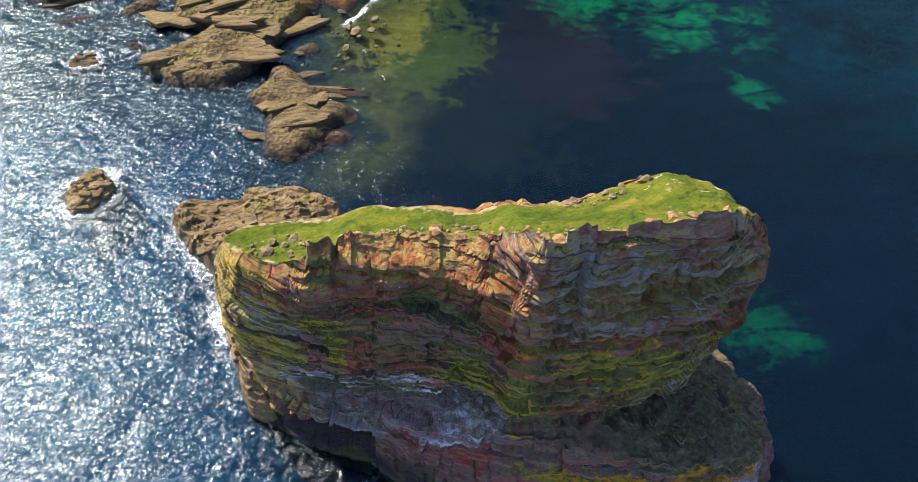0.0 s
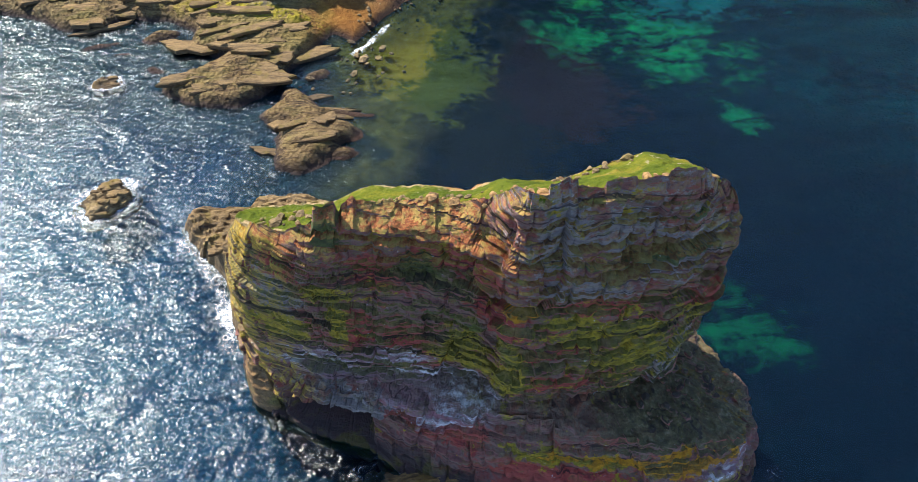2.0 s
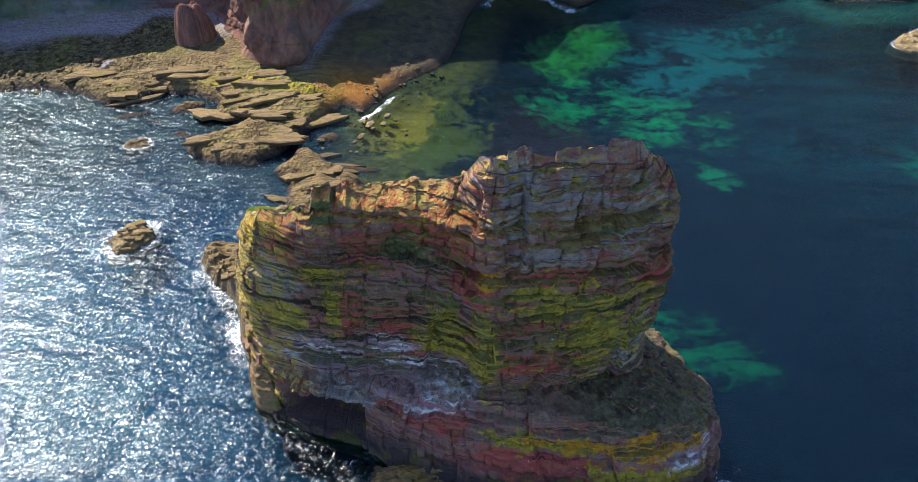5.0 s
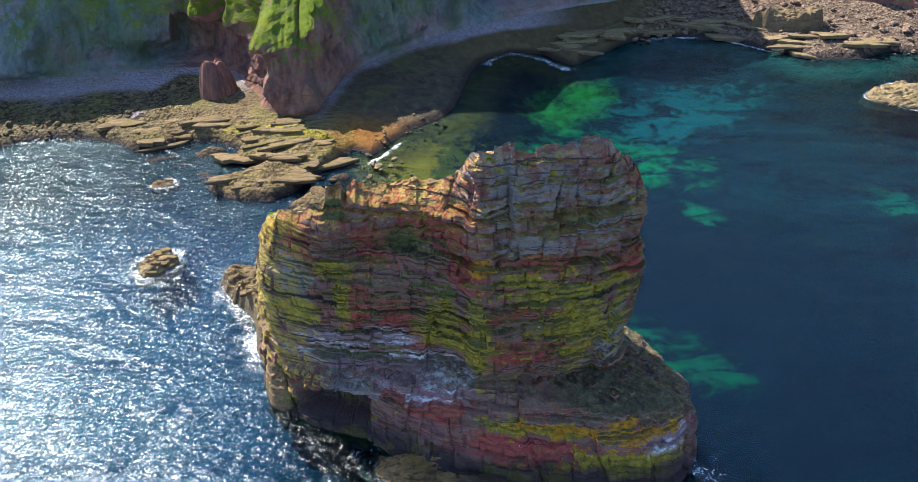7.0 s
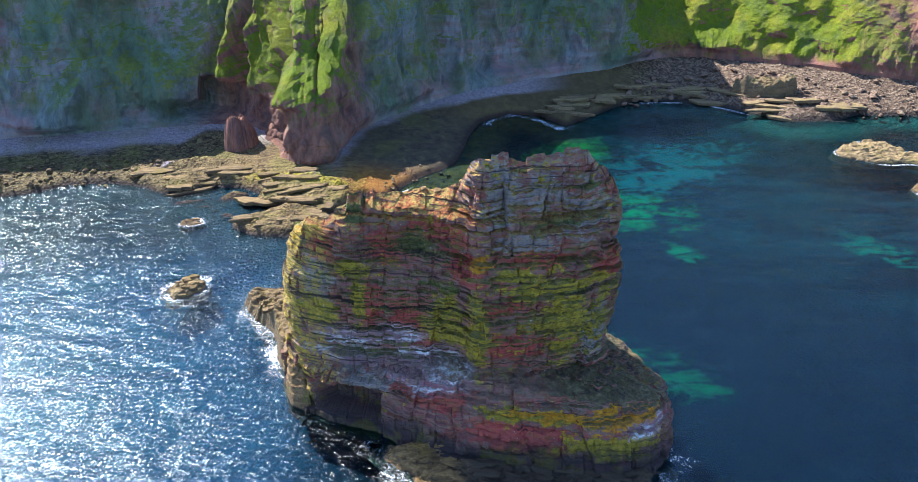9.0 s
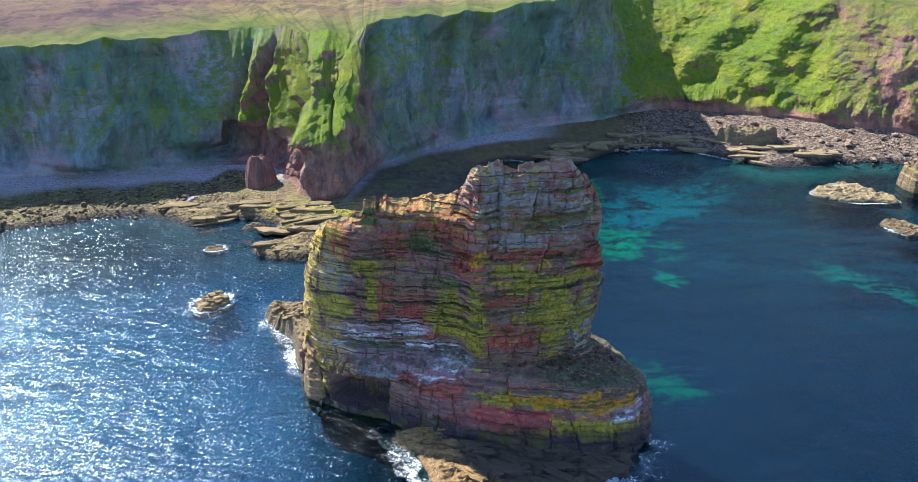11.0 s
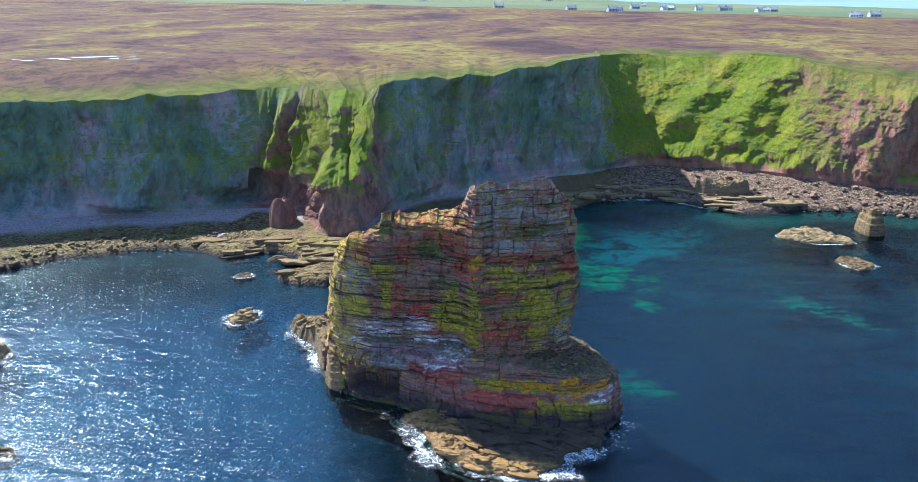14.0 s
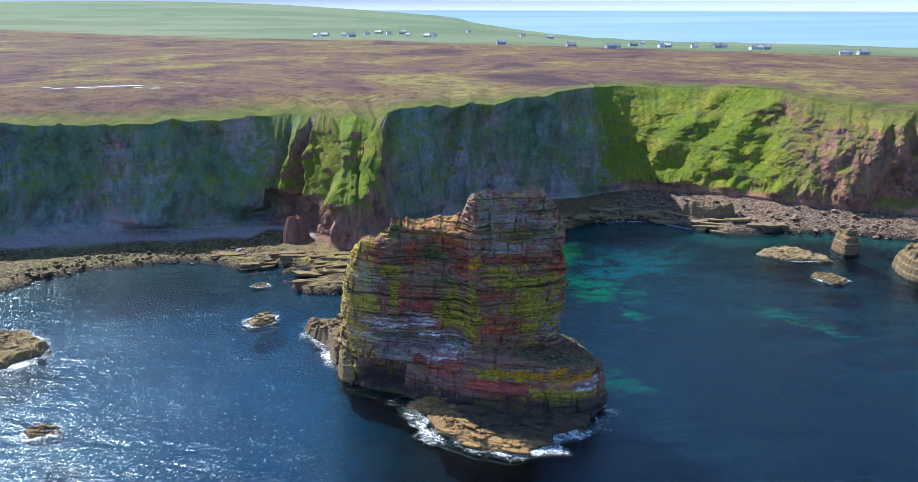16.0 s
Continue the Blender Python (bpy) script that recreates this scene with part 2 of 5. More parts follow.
def cliff_rock():
    k = Nodes("cliff rock and grass")
    x, y, z = k.sep(k.pos)
    nz = k.sep(k.normal)[2]
    rise = k.attr("rise")
    strata = k.noise(k.scaled(k.pos, (0.02, 0.02, 0.35)), 1.0, 6, 0.65, 0.5)
    vert = k.noise(k.scaled(k.pos, (0.22, 0.22, 0.09)), 1.0, 7, 0.72, 0.6)
    col = k.ramp(strata, [(0.30, (0.20, 0.16, 0.18)), (0.46, (0.33, 0.20, 0.19)), (0.58, (0.30, 0.27, 0.29)), (0.72, (0.36, 0.24, 0.23))])
    # grey-green tint of shade and haze, painted on the walls west of the bay
    shade_tint = k.math("MULTIPLY", k.step(k.noise(k.scaled(k.pos, (0.05, 0.05, 0.025)), 1.0, 6, 0.65), 0.36, 0.58), k.step(x, 60, 80, 1.0, 0.0))
    col = k.mix(k.math("MULTIPLY", shade_tint, 0.9), col, k.ramp(vert, [(0.36, (0.10, 0.15, 0.14)), (0.62, (0.22, 0.27, 0.26))]))
    moss = k.noise(k.scaled(k.pos, (0.05, 0.05, 0.03), (5, 2, 0)), 1.0, 7, 0.68)
    col = k.mix(k.math("MULTIPLY", k.step(k.math("ADD", moss, k.math("MULTIPLY", rise, 0.12)), 0.47, 0.62), 0.55), col, (0.085, 0.145, 0.04))
    # bare red rock on the headland, behind the bay and beyond it
    red = k.ramp(vert, [(0.3, (0.10, 0.045, 0.038)), (0.48, (0.22, 0.09, 0.062)), (0.58, (0.31, 0.13, 0.085)), (0.70, (0.26, 0.20, 0.13))])
    head = k.blob(-60, 140, 30, 42, 0, 0.25)
    col = k.mix(k.math("MULTIPLY", k.math("MAXIMUM", head, k.step(x, 62, 90)), 0.85), col, red)
    n = k.noise(k.pos, 0.05, 6, 0.6)
    gcol = k.ramp(n, [(0.30, (0.115, 0.155, 0.008)), (0.46, (0.14, 0.18, 0.010)), (0.58, (0.19, 0.20, 0.014)), (0.72, (0.26, 0.21, 0.03))])
    f = k.noise(k.pos, 0.5, 8, 0.78)
    f2 = k.noise(k.pos, 1.4, 6, 0.75)
    gcol = k.mix(k.step(f, 0.30, 0.60, 0.6, 0.0), gcol, (0.045, 0.07, 0.006))
    gcol = k.mix(k.step(f2, 0.30, 0.52, 0.35, 0.0), gcol, (0.03, 0.05, 0.006))
    brk = k.noise(k.scaled(k.pos, (0.13, 0.13, 0.055)), 1.0, 7, 0.7, 0.4)
    veg = k.math("MULTIPLY", k.step(k.math("ADD", nz, k.math("MULTIPLY", k.math("SUBTRACT", brk, 0.5), 1.5)), 0.34, 0.62), 0.75)
    bay = k.math("MULTIPLY", k.step(k.math("ADD", x, k.math("MULTIPLY", brk, 16.0)), 64, 76), k.step(k.math("ADD", x, k.math("MULTIPLY", brk, 60.0)), 178, 196, 1.0, 0.0))
    stony = k.math("ADD", k.math("MULTIPLY", nz, 1.1), k.math("MULTIPLY", brk, 0.9))
    veg = k.math("MAXIMUM", veg, k.math("MULTIPLY", bay, k.step(stony, k.step(x, 130, 160, 0.36, 0.62), k.step(x, 130, 160, 0.60, 0.84))))
    veg = k.math("MAXIMUM", veg, k.math("MULTIPLY", head, k.math("MULTIPLY", k.step(k.math("ADD", k.math("MULTIPLY", nz, 0.9), k.math("ADD", brk, k.math("MULTIPLY", k.math("SUBTRACT", f, 0.5), 0.5))), 0.90, 1.02), k.step(k.math("ADD", rise, k.math("MULTIPLY", brk, 0.5)), 0.62, 0.78))))
    # turf hanging over the edge
    veg = k.math("MAXIMUM", veg, k.math("MULTIPLY", k.step(k.math("ADD", rise, k.math("MULTIPLY", brk, 1.0)), 1.45, 1.58), 0.85))
    low = k.step(k.math("ADD", z, k.math("MULTIPLY", brk, 14.0)), k.step(x, 60, 70, 19.0, 15.0), k.step(x, 60, 70, 26.0, 19.0))
    col = k.mix(k.math("MULTIPLY", veg, low), col, gcol)
    col = k.mix(k.step(vert, 0.3, 0.55, 0.42, 0.0), col, (0.08, 0.07, 0.075))
    return k.done(col, 0.9, k.bump(k.math("ADD", f, k.math("MULTIPLY", vert, 1.5)), 0.8, 1.2), 0.15)


def moor():
    k = Nodes("heather moor and fields")
    x, y, z = k.sep(k.pos)
    big = k.noise(k.scaled(k.pos, (0.011, 0.009, 0.0), (3, 1, 0), 30), 1.0, 8, 0.65, 1.0)
    col = k.ramp(big, [(0.36, (0.055, 0.032, 0.032)), (0.45, (0.12, 0.064, 0.048)), (0.53, (0.155, 0.10, 0.042)), (0.62, (0.21, 0.165, 0.045))])
    mid = k.noise(k.scaled(k.pos, (0.05, 0.06, 0.0), (0, 0, 0), 24), 1.0, 6, 0.7, 0.8)
    col = k.mix(k.step(mid, 0.32, 0.55, 0.5, 0.0), col, (0.07, 0.035, 0.04))
    tuft = k.noise(k.scaled(k.pos, (0.13, 0.12, 0.0), (0, 0, 0), 20), 1.0, 9, 0.78, 0.8)
    col = k.mix(k.step(tuft, 0.38, 0.56, 0.72, 0.0), col, (0.035, 0.024, 0.024))
    # turf along the cliff edge
    edge = k.attr("edge")
    e = k.math("ADD", edge, k.math("MULTIPLY", k.math("SUBTRACT", k.noise(k.pos, 0.03, 6), 0.5), 46.0))
    tcol = k.ramp(k.noise(k.pos, 0.08, 6), [(0.35, (0.06, 0.08, 0.010)), (0.6, (0.125, 0.12, 0.024))])
    tcol = k.mix(k.step(tuft, 0.36, 0.58, 0.5, 0.0), tcol, (0.04, 0.045, 0.01))
    col = k.mix(k.step(e, 6, 45, 1.0, 0.0), col, tcol)
    # green fields inland
    far = k.math("ADD", y, k.math("MULTIPLY", x, 0.55))
    far = k.math("ADD", far, k.math("MULTIPLY", k.noise(k.pos, 0.003, 3), 220.0))
    fields = k.voronoi(k.scaled(k.pos, (0.004, 0.006, 0.0)), 1.0, "F1", "Color")
    fcol = k.mix(0.5, k.ramp(k.sep(fields)[0], [(0.2, (0.09, 0.12, 0.055)), (0.6, (0.13, 0.155, 0.08)), (0.9, (0.18, 0.175, 0.10))]), (0.115, 0.145, 0.08))
    col = k.mix(k.step(far, 900, 960), col, fcol)
    return k.done(col, 0.95, k.bump(k.math("ADD", mid, tuft), 0.8, 2.0), 0.1)


def water():
    k = Nodes("sea water")
    for n in list(k.t.nodes):
        if n == k.bsdf:
            k.t.nodes.remove(n)
    swell = k.noise(k.scaled(k.pos, (0.10, 0.16, 0), (0, 0, 0), 35), 1.0, 3, 0.5, 0.6)
    chop = k.noise(k.scaled(k.pos, (0.45, 0.95, 0), (0, 0, 0), 32), 1.0, 4, 0.6, 0.8)
    rip = k.noise(k.scaled(k.pos, (1.7, 2.5, 0), (0, 0, 0), 20), 1.0, 2, 0.5, 0.4)
    h = k.math("ADD", k.math("MULTIPLY", swell, 0.75), k.math("ADD", k.math("MULTIPLY", chop, 0.26), k.math("MULTIPLY", rip, 0.085)))
    nor = k.bump(h, 1.0, 1.0)
    gl = k.t.nodes.new("ShaderNodeBsdfGlossy")
    gl.distribution = "BECKMANN"
    gl.inputs["Roughness"].default_value = 0.20
    gl.inputs["Color"].default_value = (0.80, 0.93, 1.0, 1)
    tr = k.t.nodes.new("ShaderNodeBsdfTransparent")
    tr.inputs[0].default_value = (0.45, 0.80, 0.90, 1)
    fr = k.t.nodes.new("ShaderNodeFresnel")
    fr.inputs["IOR"].default_value = 1.33
    mx = k.t.nodes.new("ShaderNodeMixShader")
    k.put(gl.inputs["Normal"], nor), k.put(fr.inputs["Normal"], nor)
    k.t.links.new(fr.outputs[0], mx.inputs[0])
    k.t.links.new(tr.outputs[0], mx.inputs[1])
    k.t.links.new(gl.outputs[0], mx.inputs[2])
    k.t.links.new(mx.outputs[0], k.out.inputs[0])
    return k.mat


def ground_mat():
    """Sea floor below the tide line, shingle and weed above it."""
    k = Nodes("sea floor, weed and shingle")
    x, y, z = k.sep(k.pos)
    n = k.noise(k.pos, 0.05, 6, 0.6, 0.6)
    f = k.noise(k.pos, 0.35, 6, 0.7, 0.5)
    deep = k.ramp(n, [(0.3, (0.0001, 0.0012, 0.006)), (0.7, (0.0001, 0.003, 0.009))])
    # teal water over paler floor in the bay, streaked by the set of the tide
    streak = k.noise(k.scaled(k.pos, (0.022, 0.07, 0.0), (0, 0, 0), 28), 1.0, 6, 0.65, 0.8)
    deep = k.mix(k.math("MULTIPLY", k.step(x, -45, -12, 1.0, 0.0), k.step(y, 95, 60)), deep, k.ramp(streak, [(0.35, (0.0008, 0.030, 0.070)), (0.65, (0.0010, 0.056, 0.098))]))
    deep = k.mix(k.math("MULTIPLY", k.step(x, 15, 50), k.step(y, 80, 30)), deep, k.ramp(streak, [(0.35, (0.0001, 0.003, 0.012)), (0.65, (0.0002, 0.009, 0.019))]))
    bay = k.step(k.math("ADD", k.math("MULTIPLY", x, 1.0), k.math("MULTIPLY", y, 0.7)), 90, 190)
    col = k.mix(k.math("MULTIPLY", k.step(streak, 0.36, 0.66), k.math("MULTIPLY", bay, k.step(x, 5, 40))), deep, (0.0004, 0.038, 0.044))
    wob = k.math("MULTIPLY", k.math("SUBTRACT", k.math("ADD", n, f), 1.0), 2.2)

    def lay(col, mask, c, lo=0.35, hi=0.75):
        return k.mix(k.step(k.math("ADD", mask, k.math("MULTIPLY", wob, k.step(mask, 0.0, 0.25))), lo, hi), col, c)
    # kelp beds and green shallows
    vein = k.step(k.noise(k.scaled(k.pos, (0.07, 0.17, 0.0), (4, 2, 0), 28), 1.0, 6, 0.7, 0.8), 0.34, 0.60, 0.25, 1.0)
    col = lay(col, k.blob(0, 92, 24, 32, 0, 0.6), (0.030, 0.012, 0.008))
    col = lay(col, k.blob(20, 95, 18, 16, 0, 0.7), (0.05, 0.008, 0.008))
    col = lay(col, k.blob(-8, 104, 15, 24, -8, 0.6), (0.20, 0.105, 0.005))
    col = lay(col, k.blob(-16, 106, 11, 19, -12, 0.5), (0.72, 0.24, 0.010))
    col = lay(col, k.math("MULTIPLY", vein, k.blob(43, 112, 27, 16, -25, 0.6)), (0.004, 0.30, 0.07), 0.3, 1.5)
    col = lay(col, k.blob(33, 142, 17, 12, 35, 0.6), (0.06, 0.26, 0.03), 0.3, 1.4)
    col = lay(col, k.math("MULTIPLY", vein, k.blob(59, 81, 9, 4, -60, 0.6)), (0.003, 0.20, 0.06), 0.3, 1.3)
    col = lay(col, k.math("MULTIPLY", vein, k.blob(38, 34, 15, 8, -42, 0.7)), (0.003, 0.14, 0.045), 0.2, 1.3)
    col = lay(col, k.math("MULTIPLY", vein, k.blob(114, 78, 22, 7, -50, 0.7)), (0.003, 0.17, 0.08), 0.4, 1.0)
    col = lay(col, k.math("MULTIPLY", vein, k.blob(68, 138, 28, 16, 20, 0.7)), (0.002, 0.12, 0.10), 0.3, 0.9)
    col = lay(col, k.blob(92, 96, 26, 14, 10, 0.7), (0.001, 0.040, 0.045), 0.5, 1.4)
    sub = k.step(z, WL - 2.6, WL - 0.4)
    col = k.mix(sub, col, k.mix(k.step(x, 25, 50), k.mix(k.step(x, -34, -22), k.ramp(f, [(0.35, (0.012, 0.020, 0.030)), (0.7, (0.04, 0.05, 0.055))]), k.ramp(f, [(0.35, (0.12, 0.05, 0.014)), (0.6, (0.30, 0.12, 0.02)), (0.75, (0.34, 0.18, 0.02))])), k.ramp(f, [(0.35, (0.02, 0.09, 0.075)), (0.65, (0.09, 0.16, 0.10))])))
    # above the tide, with a dark wet belt along the water
    peb = k.voronoi(k.pos, 1.2, "F1", "Color")
    cob = k.math("MAXIMUM", k.step(x, -40, -20, 1.0, 0.0), k.step(x, 55, 75))
    pv = k.math("ADD", k.math("MULTIPLY", k.math("SUBTRACT", k.sep(peb)[0], 0.5), cob), 0.5)
    west = k.ramp(k.math("ADD", k.math("MULTIPLY", pv, 0.5), k.math("MULTIPLY", f, 0.5)), [(0.25, (0.03, 0.022, 0.014)), (0.5, (0.12, 0.085, 0.038)), (0.75, (0.22, 0.165, 0.075))])
    red = k.ramp(k.math("ADD", k.math("MULTIPLY", pv, 0.4), k.math("MULTIPLY", f, 0.6)), [(0.25, (0.08, 0.032, 0.008)), (0.5, (0.25, 0.105, 0.018)), (0.75, (0.38, 0.20, 0.045))])
    pink = k.ramp(k.math("ADD", k.math("MULTIPLY", pv, 0.5), k.math("MULTIPLY", f, 0.5)), [(0.25, (0.06, 0.04, 0.028)), (0.5, (0.15, 0.098, 0.065)), (0.75, (0.27, 0.19, 0.125))])
    bare = k.ramp(k.noise(k.scaled(k.pos, (0.22, 1.2, 1.2), (0, 0, 0), -10), 1.0, 7, 0.68, 0.5), [(0.36, (0.035, 0.024, 0.015)), (0.47, (0.13, 0.085, 0.04)), (0.58, (0.24, 0.165, 0.07)), (0.68, (0.13, 0.10, 0.03))])
    west = k.mix(k.blob(-50, 93, 46, 40, 10, 0.25), west, bare)
    land = k.mix(k.blob(-19, 112, 16, 13, 25, 0.4), west, red)
    land = k.mix(k.step(x, 60, 85), land, pink)
    # weedy shingle between headland and bay, cliff shadow partly painted into its dark colour
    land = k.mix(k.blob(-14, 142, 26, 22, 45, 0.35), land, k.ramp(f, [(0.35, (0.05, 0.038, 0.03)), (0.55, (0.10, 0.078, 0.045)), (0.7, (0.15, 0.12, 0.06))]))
    lilac = k.math("MULTIPLY", k.step(k.math("ADD", z, k.step(x, -92, -84, 1.5, 0.0)), 3.5, 4.3), k.math("MULTIPLY", k.step(x, 20, 45, 1.0, 0.0), k.math("SUBTRACT", 1.0, k.blob(-54, 124, 16, 16, 0, 0.3))))
    land = k.mix(lilac, land, k.ramp(k.noise(k.pos, 0.9, 6, 0.7), [(0.3, (0.20, 0.16, 0.17)), (0.65, (0.38, 0.32, 0.34))]))
    alg = k.math("MULTIPLY", k.step(k.noise(k.pos, 0.06, 5), 0.50, 0.60), k.step(z, 0.6, 1.4))
    land = k.mix(k.math("MULTIPLY", alg, k.step(x, -20, 0, 0.22, 0.0)), land, (0.20, 0.20, 0.03))
    strip = k.blob(-47, 111, 17, 2.2, -14, 0.5)
    land = k.mix(k.math("MULTIPLY", strip, k.step(f, 0.42, 0.55)), land, (0.28, 0.23, 0.018))
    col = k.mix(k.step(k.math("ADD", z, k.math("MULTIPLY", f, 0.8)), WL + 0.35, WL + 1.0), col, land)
    col = k.mix(k.math("MULTIPLY", k.step(k.math("ADD", z, k.math("MULTIPLY", n, -1.6)), -1.6, 0.1, 0.85, 0.0), k.step(z, WL - 0.6, WL - 0.1)), col, (0.030, 0.020, 0.020))
    h = k.math("ADD", k.math("MULTIPLY", k.voronoi(k.pos, 1.2), cob), f)
    return k.done(col, 0.85, k.bump(k.math("ADD", h, k.noise(k.pos, 1.3, 6, 0.75)), 1.0, 0.7), 0.2)


def foam_mat():
    k = Nodes("sea foam")
    w = k.attr("spread")
    n = k.noise(k.pos, 0.9, 9, 0.78, 1.5)
    n2 = k.noise(k.pos, 0.11, 4, 0.6)
    a = k.math("SUBTRACT", k.math("ADD", k.math("MULTIPLY", n, 2.0), k.math("MULTIPLY", n2, 1.3)), w)
    k.put(k.bsdf.inputs["Alpha"], k.step(a, 1.45, 2.1, 0.0, 0.9))
    return k.done((0.80, 0.84, 0.86), 0.7)


def plain(name, c, rough=0.7, var=0.2, scale=1.0):
    k = Nodes(name)
    n = k.noise(k.pos, scale, 5, 0.6)
    col = k.mix(k.step(n, 0.3, 0.7), tuple(v * (1 - var) for v in c), tuple(min(1, v * (1 + var)) for v in c))
    return k.done(col, rough, k.bump(n, 0.4, 0.1))


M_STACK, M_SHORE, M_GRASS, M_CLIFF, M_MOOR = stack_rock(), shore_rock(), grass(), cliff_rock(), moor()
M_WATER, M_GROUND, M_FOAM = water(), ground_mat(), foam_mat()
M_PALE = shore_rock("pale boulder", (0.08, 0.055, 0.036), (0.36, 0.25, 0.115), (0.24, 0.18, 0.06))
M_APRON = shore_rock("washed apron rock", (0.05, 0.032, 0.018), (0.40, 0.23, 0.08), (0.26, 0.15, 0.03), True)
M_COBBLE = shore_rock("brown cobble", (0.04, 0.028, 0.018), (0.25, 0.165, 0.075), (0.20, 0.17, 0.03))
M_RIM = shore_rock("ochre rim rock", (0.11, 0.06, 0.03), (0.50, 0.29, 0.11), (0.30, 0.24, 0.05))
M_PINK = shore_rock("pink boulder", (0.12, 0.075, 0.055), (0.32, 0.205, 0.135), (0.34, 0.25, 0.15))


# ---- mesh helpers ----
def hash01(*a):
    h = np.zeros(np.broadcast(*a).shape, dtype=np.uint64)
    for i, v in enumerate(a):
        h = (h ^ (np.asarray(v).astype(np.int64).astype(np.uint64) * np.uint64(0x9E3779B97F4A7C15 + 2 * i * 0x1234567))) * np.uint64(0xBF58476D1CE4E5B9)
        h ^= h >> np.uint64(29)
    h = h * np.uint64(0x94D049BB133111EB)
    return ((h >> np.uint64(40)) & np.uint64(0xFFFFFF)).astype(float) / 0xFFFFFF


def vnoise(x, y, z, seed=0):
    """Value noise, -1 to 1."""
    xi, yi, zi = np.floor(x), np.floor(y), np.floor(z)
    f = [v - i for v, i in ((x, xi), (y, yi), (z, zi))]
    f = [v * v * (3 - 2 * v) for v in f]
    out = 0
    for a in (0, 1):
        for b in (0, 1):
            for c in (0, 1):
                w = (f[0] if a else 1 - f[0]) * (f[1] if b else 1 - f[1]) * (f[2] if c else 1 - f[2])
                out = out + w * hash01(xi + a, yi + b, zi + c, np.full_like(xi, seed))
    return out * 2 - 1


def fbm(x, y, z, seed=0, octaves=4, gain=0.5):
    t, amp = 0, 1.0
    for o in range(octaves):
        t = t + amp * vnoise(x * 2 ** o, y * 2 ** o, z * 2 ** o, seed + o)
        amp *= gain
    return t


def smooth(v, lo, hi):
    t = np.clip((v - lo) / (hi - lo), 0, 1)
    return t * t * (3 - 2 * t)


def poly_distance(px, py, poly):
    """Signed distance to a polygon, negative inside."""
    d = np.full(px.shape, 1e9)
    inside = np.zeros(px.shape, bool)
    n = len(poly)
    for i in range(n):
        (ax, ay), (bx, by) = poly[i], poly[(i + 1) % n]
        ex, ey = bx - ax, by - ay
        t = np.clip(((px - ax) * ex + (py - ay) * ey) / (ex * ex + ey * ey), 0, 1)
        d = np.minimum(d, np.hypot(px - ax - t * ex, py - ay - t * ey))
        cross = ((ay > py) != (by > py)) & (px < ex * (py - ay) / (ey + 1e-12) + ax)
        inside ^= cross
    return np.where(inside, -d, d)


def curve(ctrl, n, closed=False):
    """Catmull-Rom through control rows, n samples."""
    c = np.array(ctrl, float)
    k = len(c)
    t = np.linspace(0, k if closed else k - 1, n, endpoint=not closed)
    i = np.minimum(t.astype(int), k - 1 if closed else k - 2)
    f = (t - i)[:, None]
    g = (lambda j: c[j % k]) if closed else (lambda j: c[np.clip(j, 0, k - 1)])
    p0, p1, p2, p3 = g(i - 1), g(i), g(i + 1), g(i + 2)
    return 0.5 * (2 * p1 + (p2 - p0) * f + (2 * p0 - 5 * p1 + 4 * p2 - p3) * f ** 2 + (3 * p1 - p0 - 3 * p2 + p3) * f ** 3)


def grid_object(name, P, material, parent=None, closed=False, smooth_shade=False, flip=False, attr=None):
    """One mesh from an (n, m, 3) grid; closed joins the last row of the first axis to the first."""
    n, m, _ = P.shape
    me = bpy.data.meshes.new(name)
    ia = np.arange(n if closed else n - 1)
    a, b = np.meshgrid(ia, np.arange(m - 1), indexing="ij")
    a2 = (a + 1) % n
    quads = np.stack([a * m + b, a2 * m + b, a2 * m + b + 1, a * m + b + 1], -1).reshape(-1, 4)
    if flip:
        quads = quads[:, ::-1]
    me.vertices.add(n * m)
    me.vertices.foreach_set("co", P.astype(np.float32).ravel())
    me.loops.add(quads.size)
    me.loops.foreach_set("vertex_index", quads.astype(np.int32).ravel())
    me.polygons.add(len(quads))
    me.polygons.foreach_set("loop_start", np.arange(0, quads.size, 4, dtype=np.int32))
    me.polygons.foreach_set("use_smooth", np.full(len(quads), smooth_shade))
    me.update(calc_edges=True)
    for key, values in (attr or {}).items():
        at = me.attributes.new(key, "FLOAT", "POINT")
        at.data.foreach_set("value", values.astype(np.float32).ravel())
    me.materials.append(material)
    ob = new(name, me)
    if parent is not None:
        ob.parent = parent
    return ob


def thing(name, label, category, at=(0, 0, 0), group="", kind=""):
    e = new(name)
    e.location = at
    return tagged(e, label, category, group, kind)


def part(name, bm, material, parent, label=""):
    me = bpy.data.meshes.new(name)
    bm.to_mesh(me)
    bm.free()
    me.materials.append(material)
    ob = new(name, me)
    ob.parent = parent
    return tagged(ob, label)


def beds(z, lo, hi, seed):
    """Bed number and place within the bed, for beds of uneven thickness."""
    r = np.random.RandomState(seed)
    tops = np.cumsum(r.uniform(lo, hi, 200)) - 10
    i = np.searchsorted(tops, z)
    i = np.clip(i, 1, 199)
    return i, (z - tops[i - 1]) / (tops[i] - tops[i - 1])


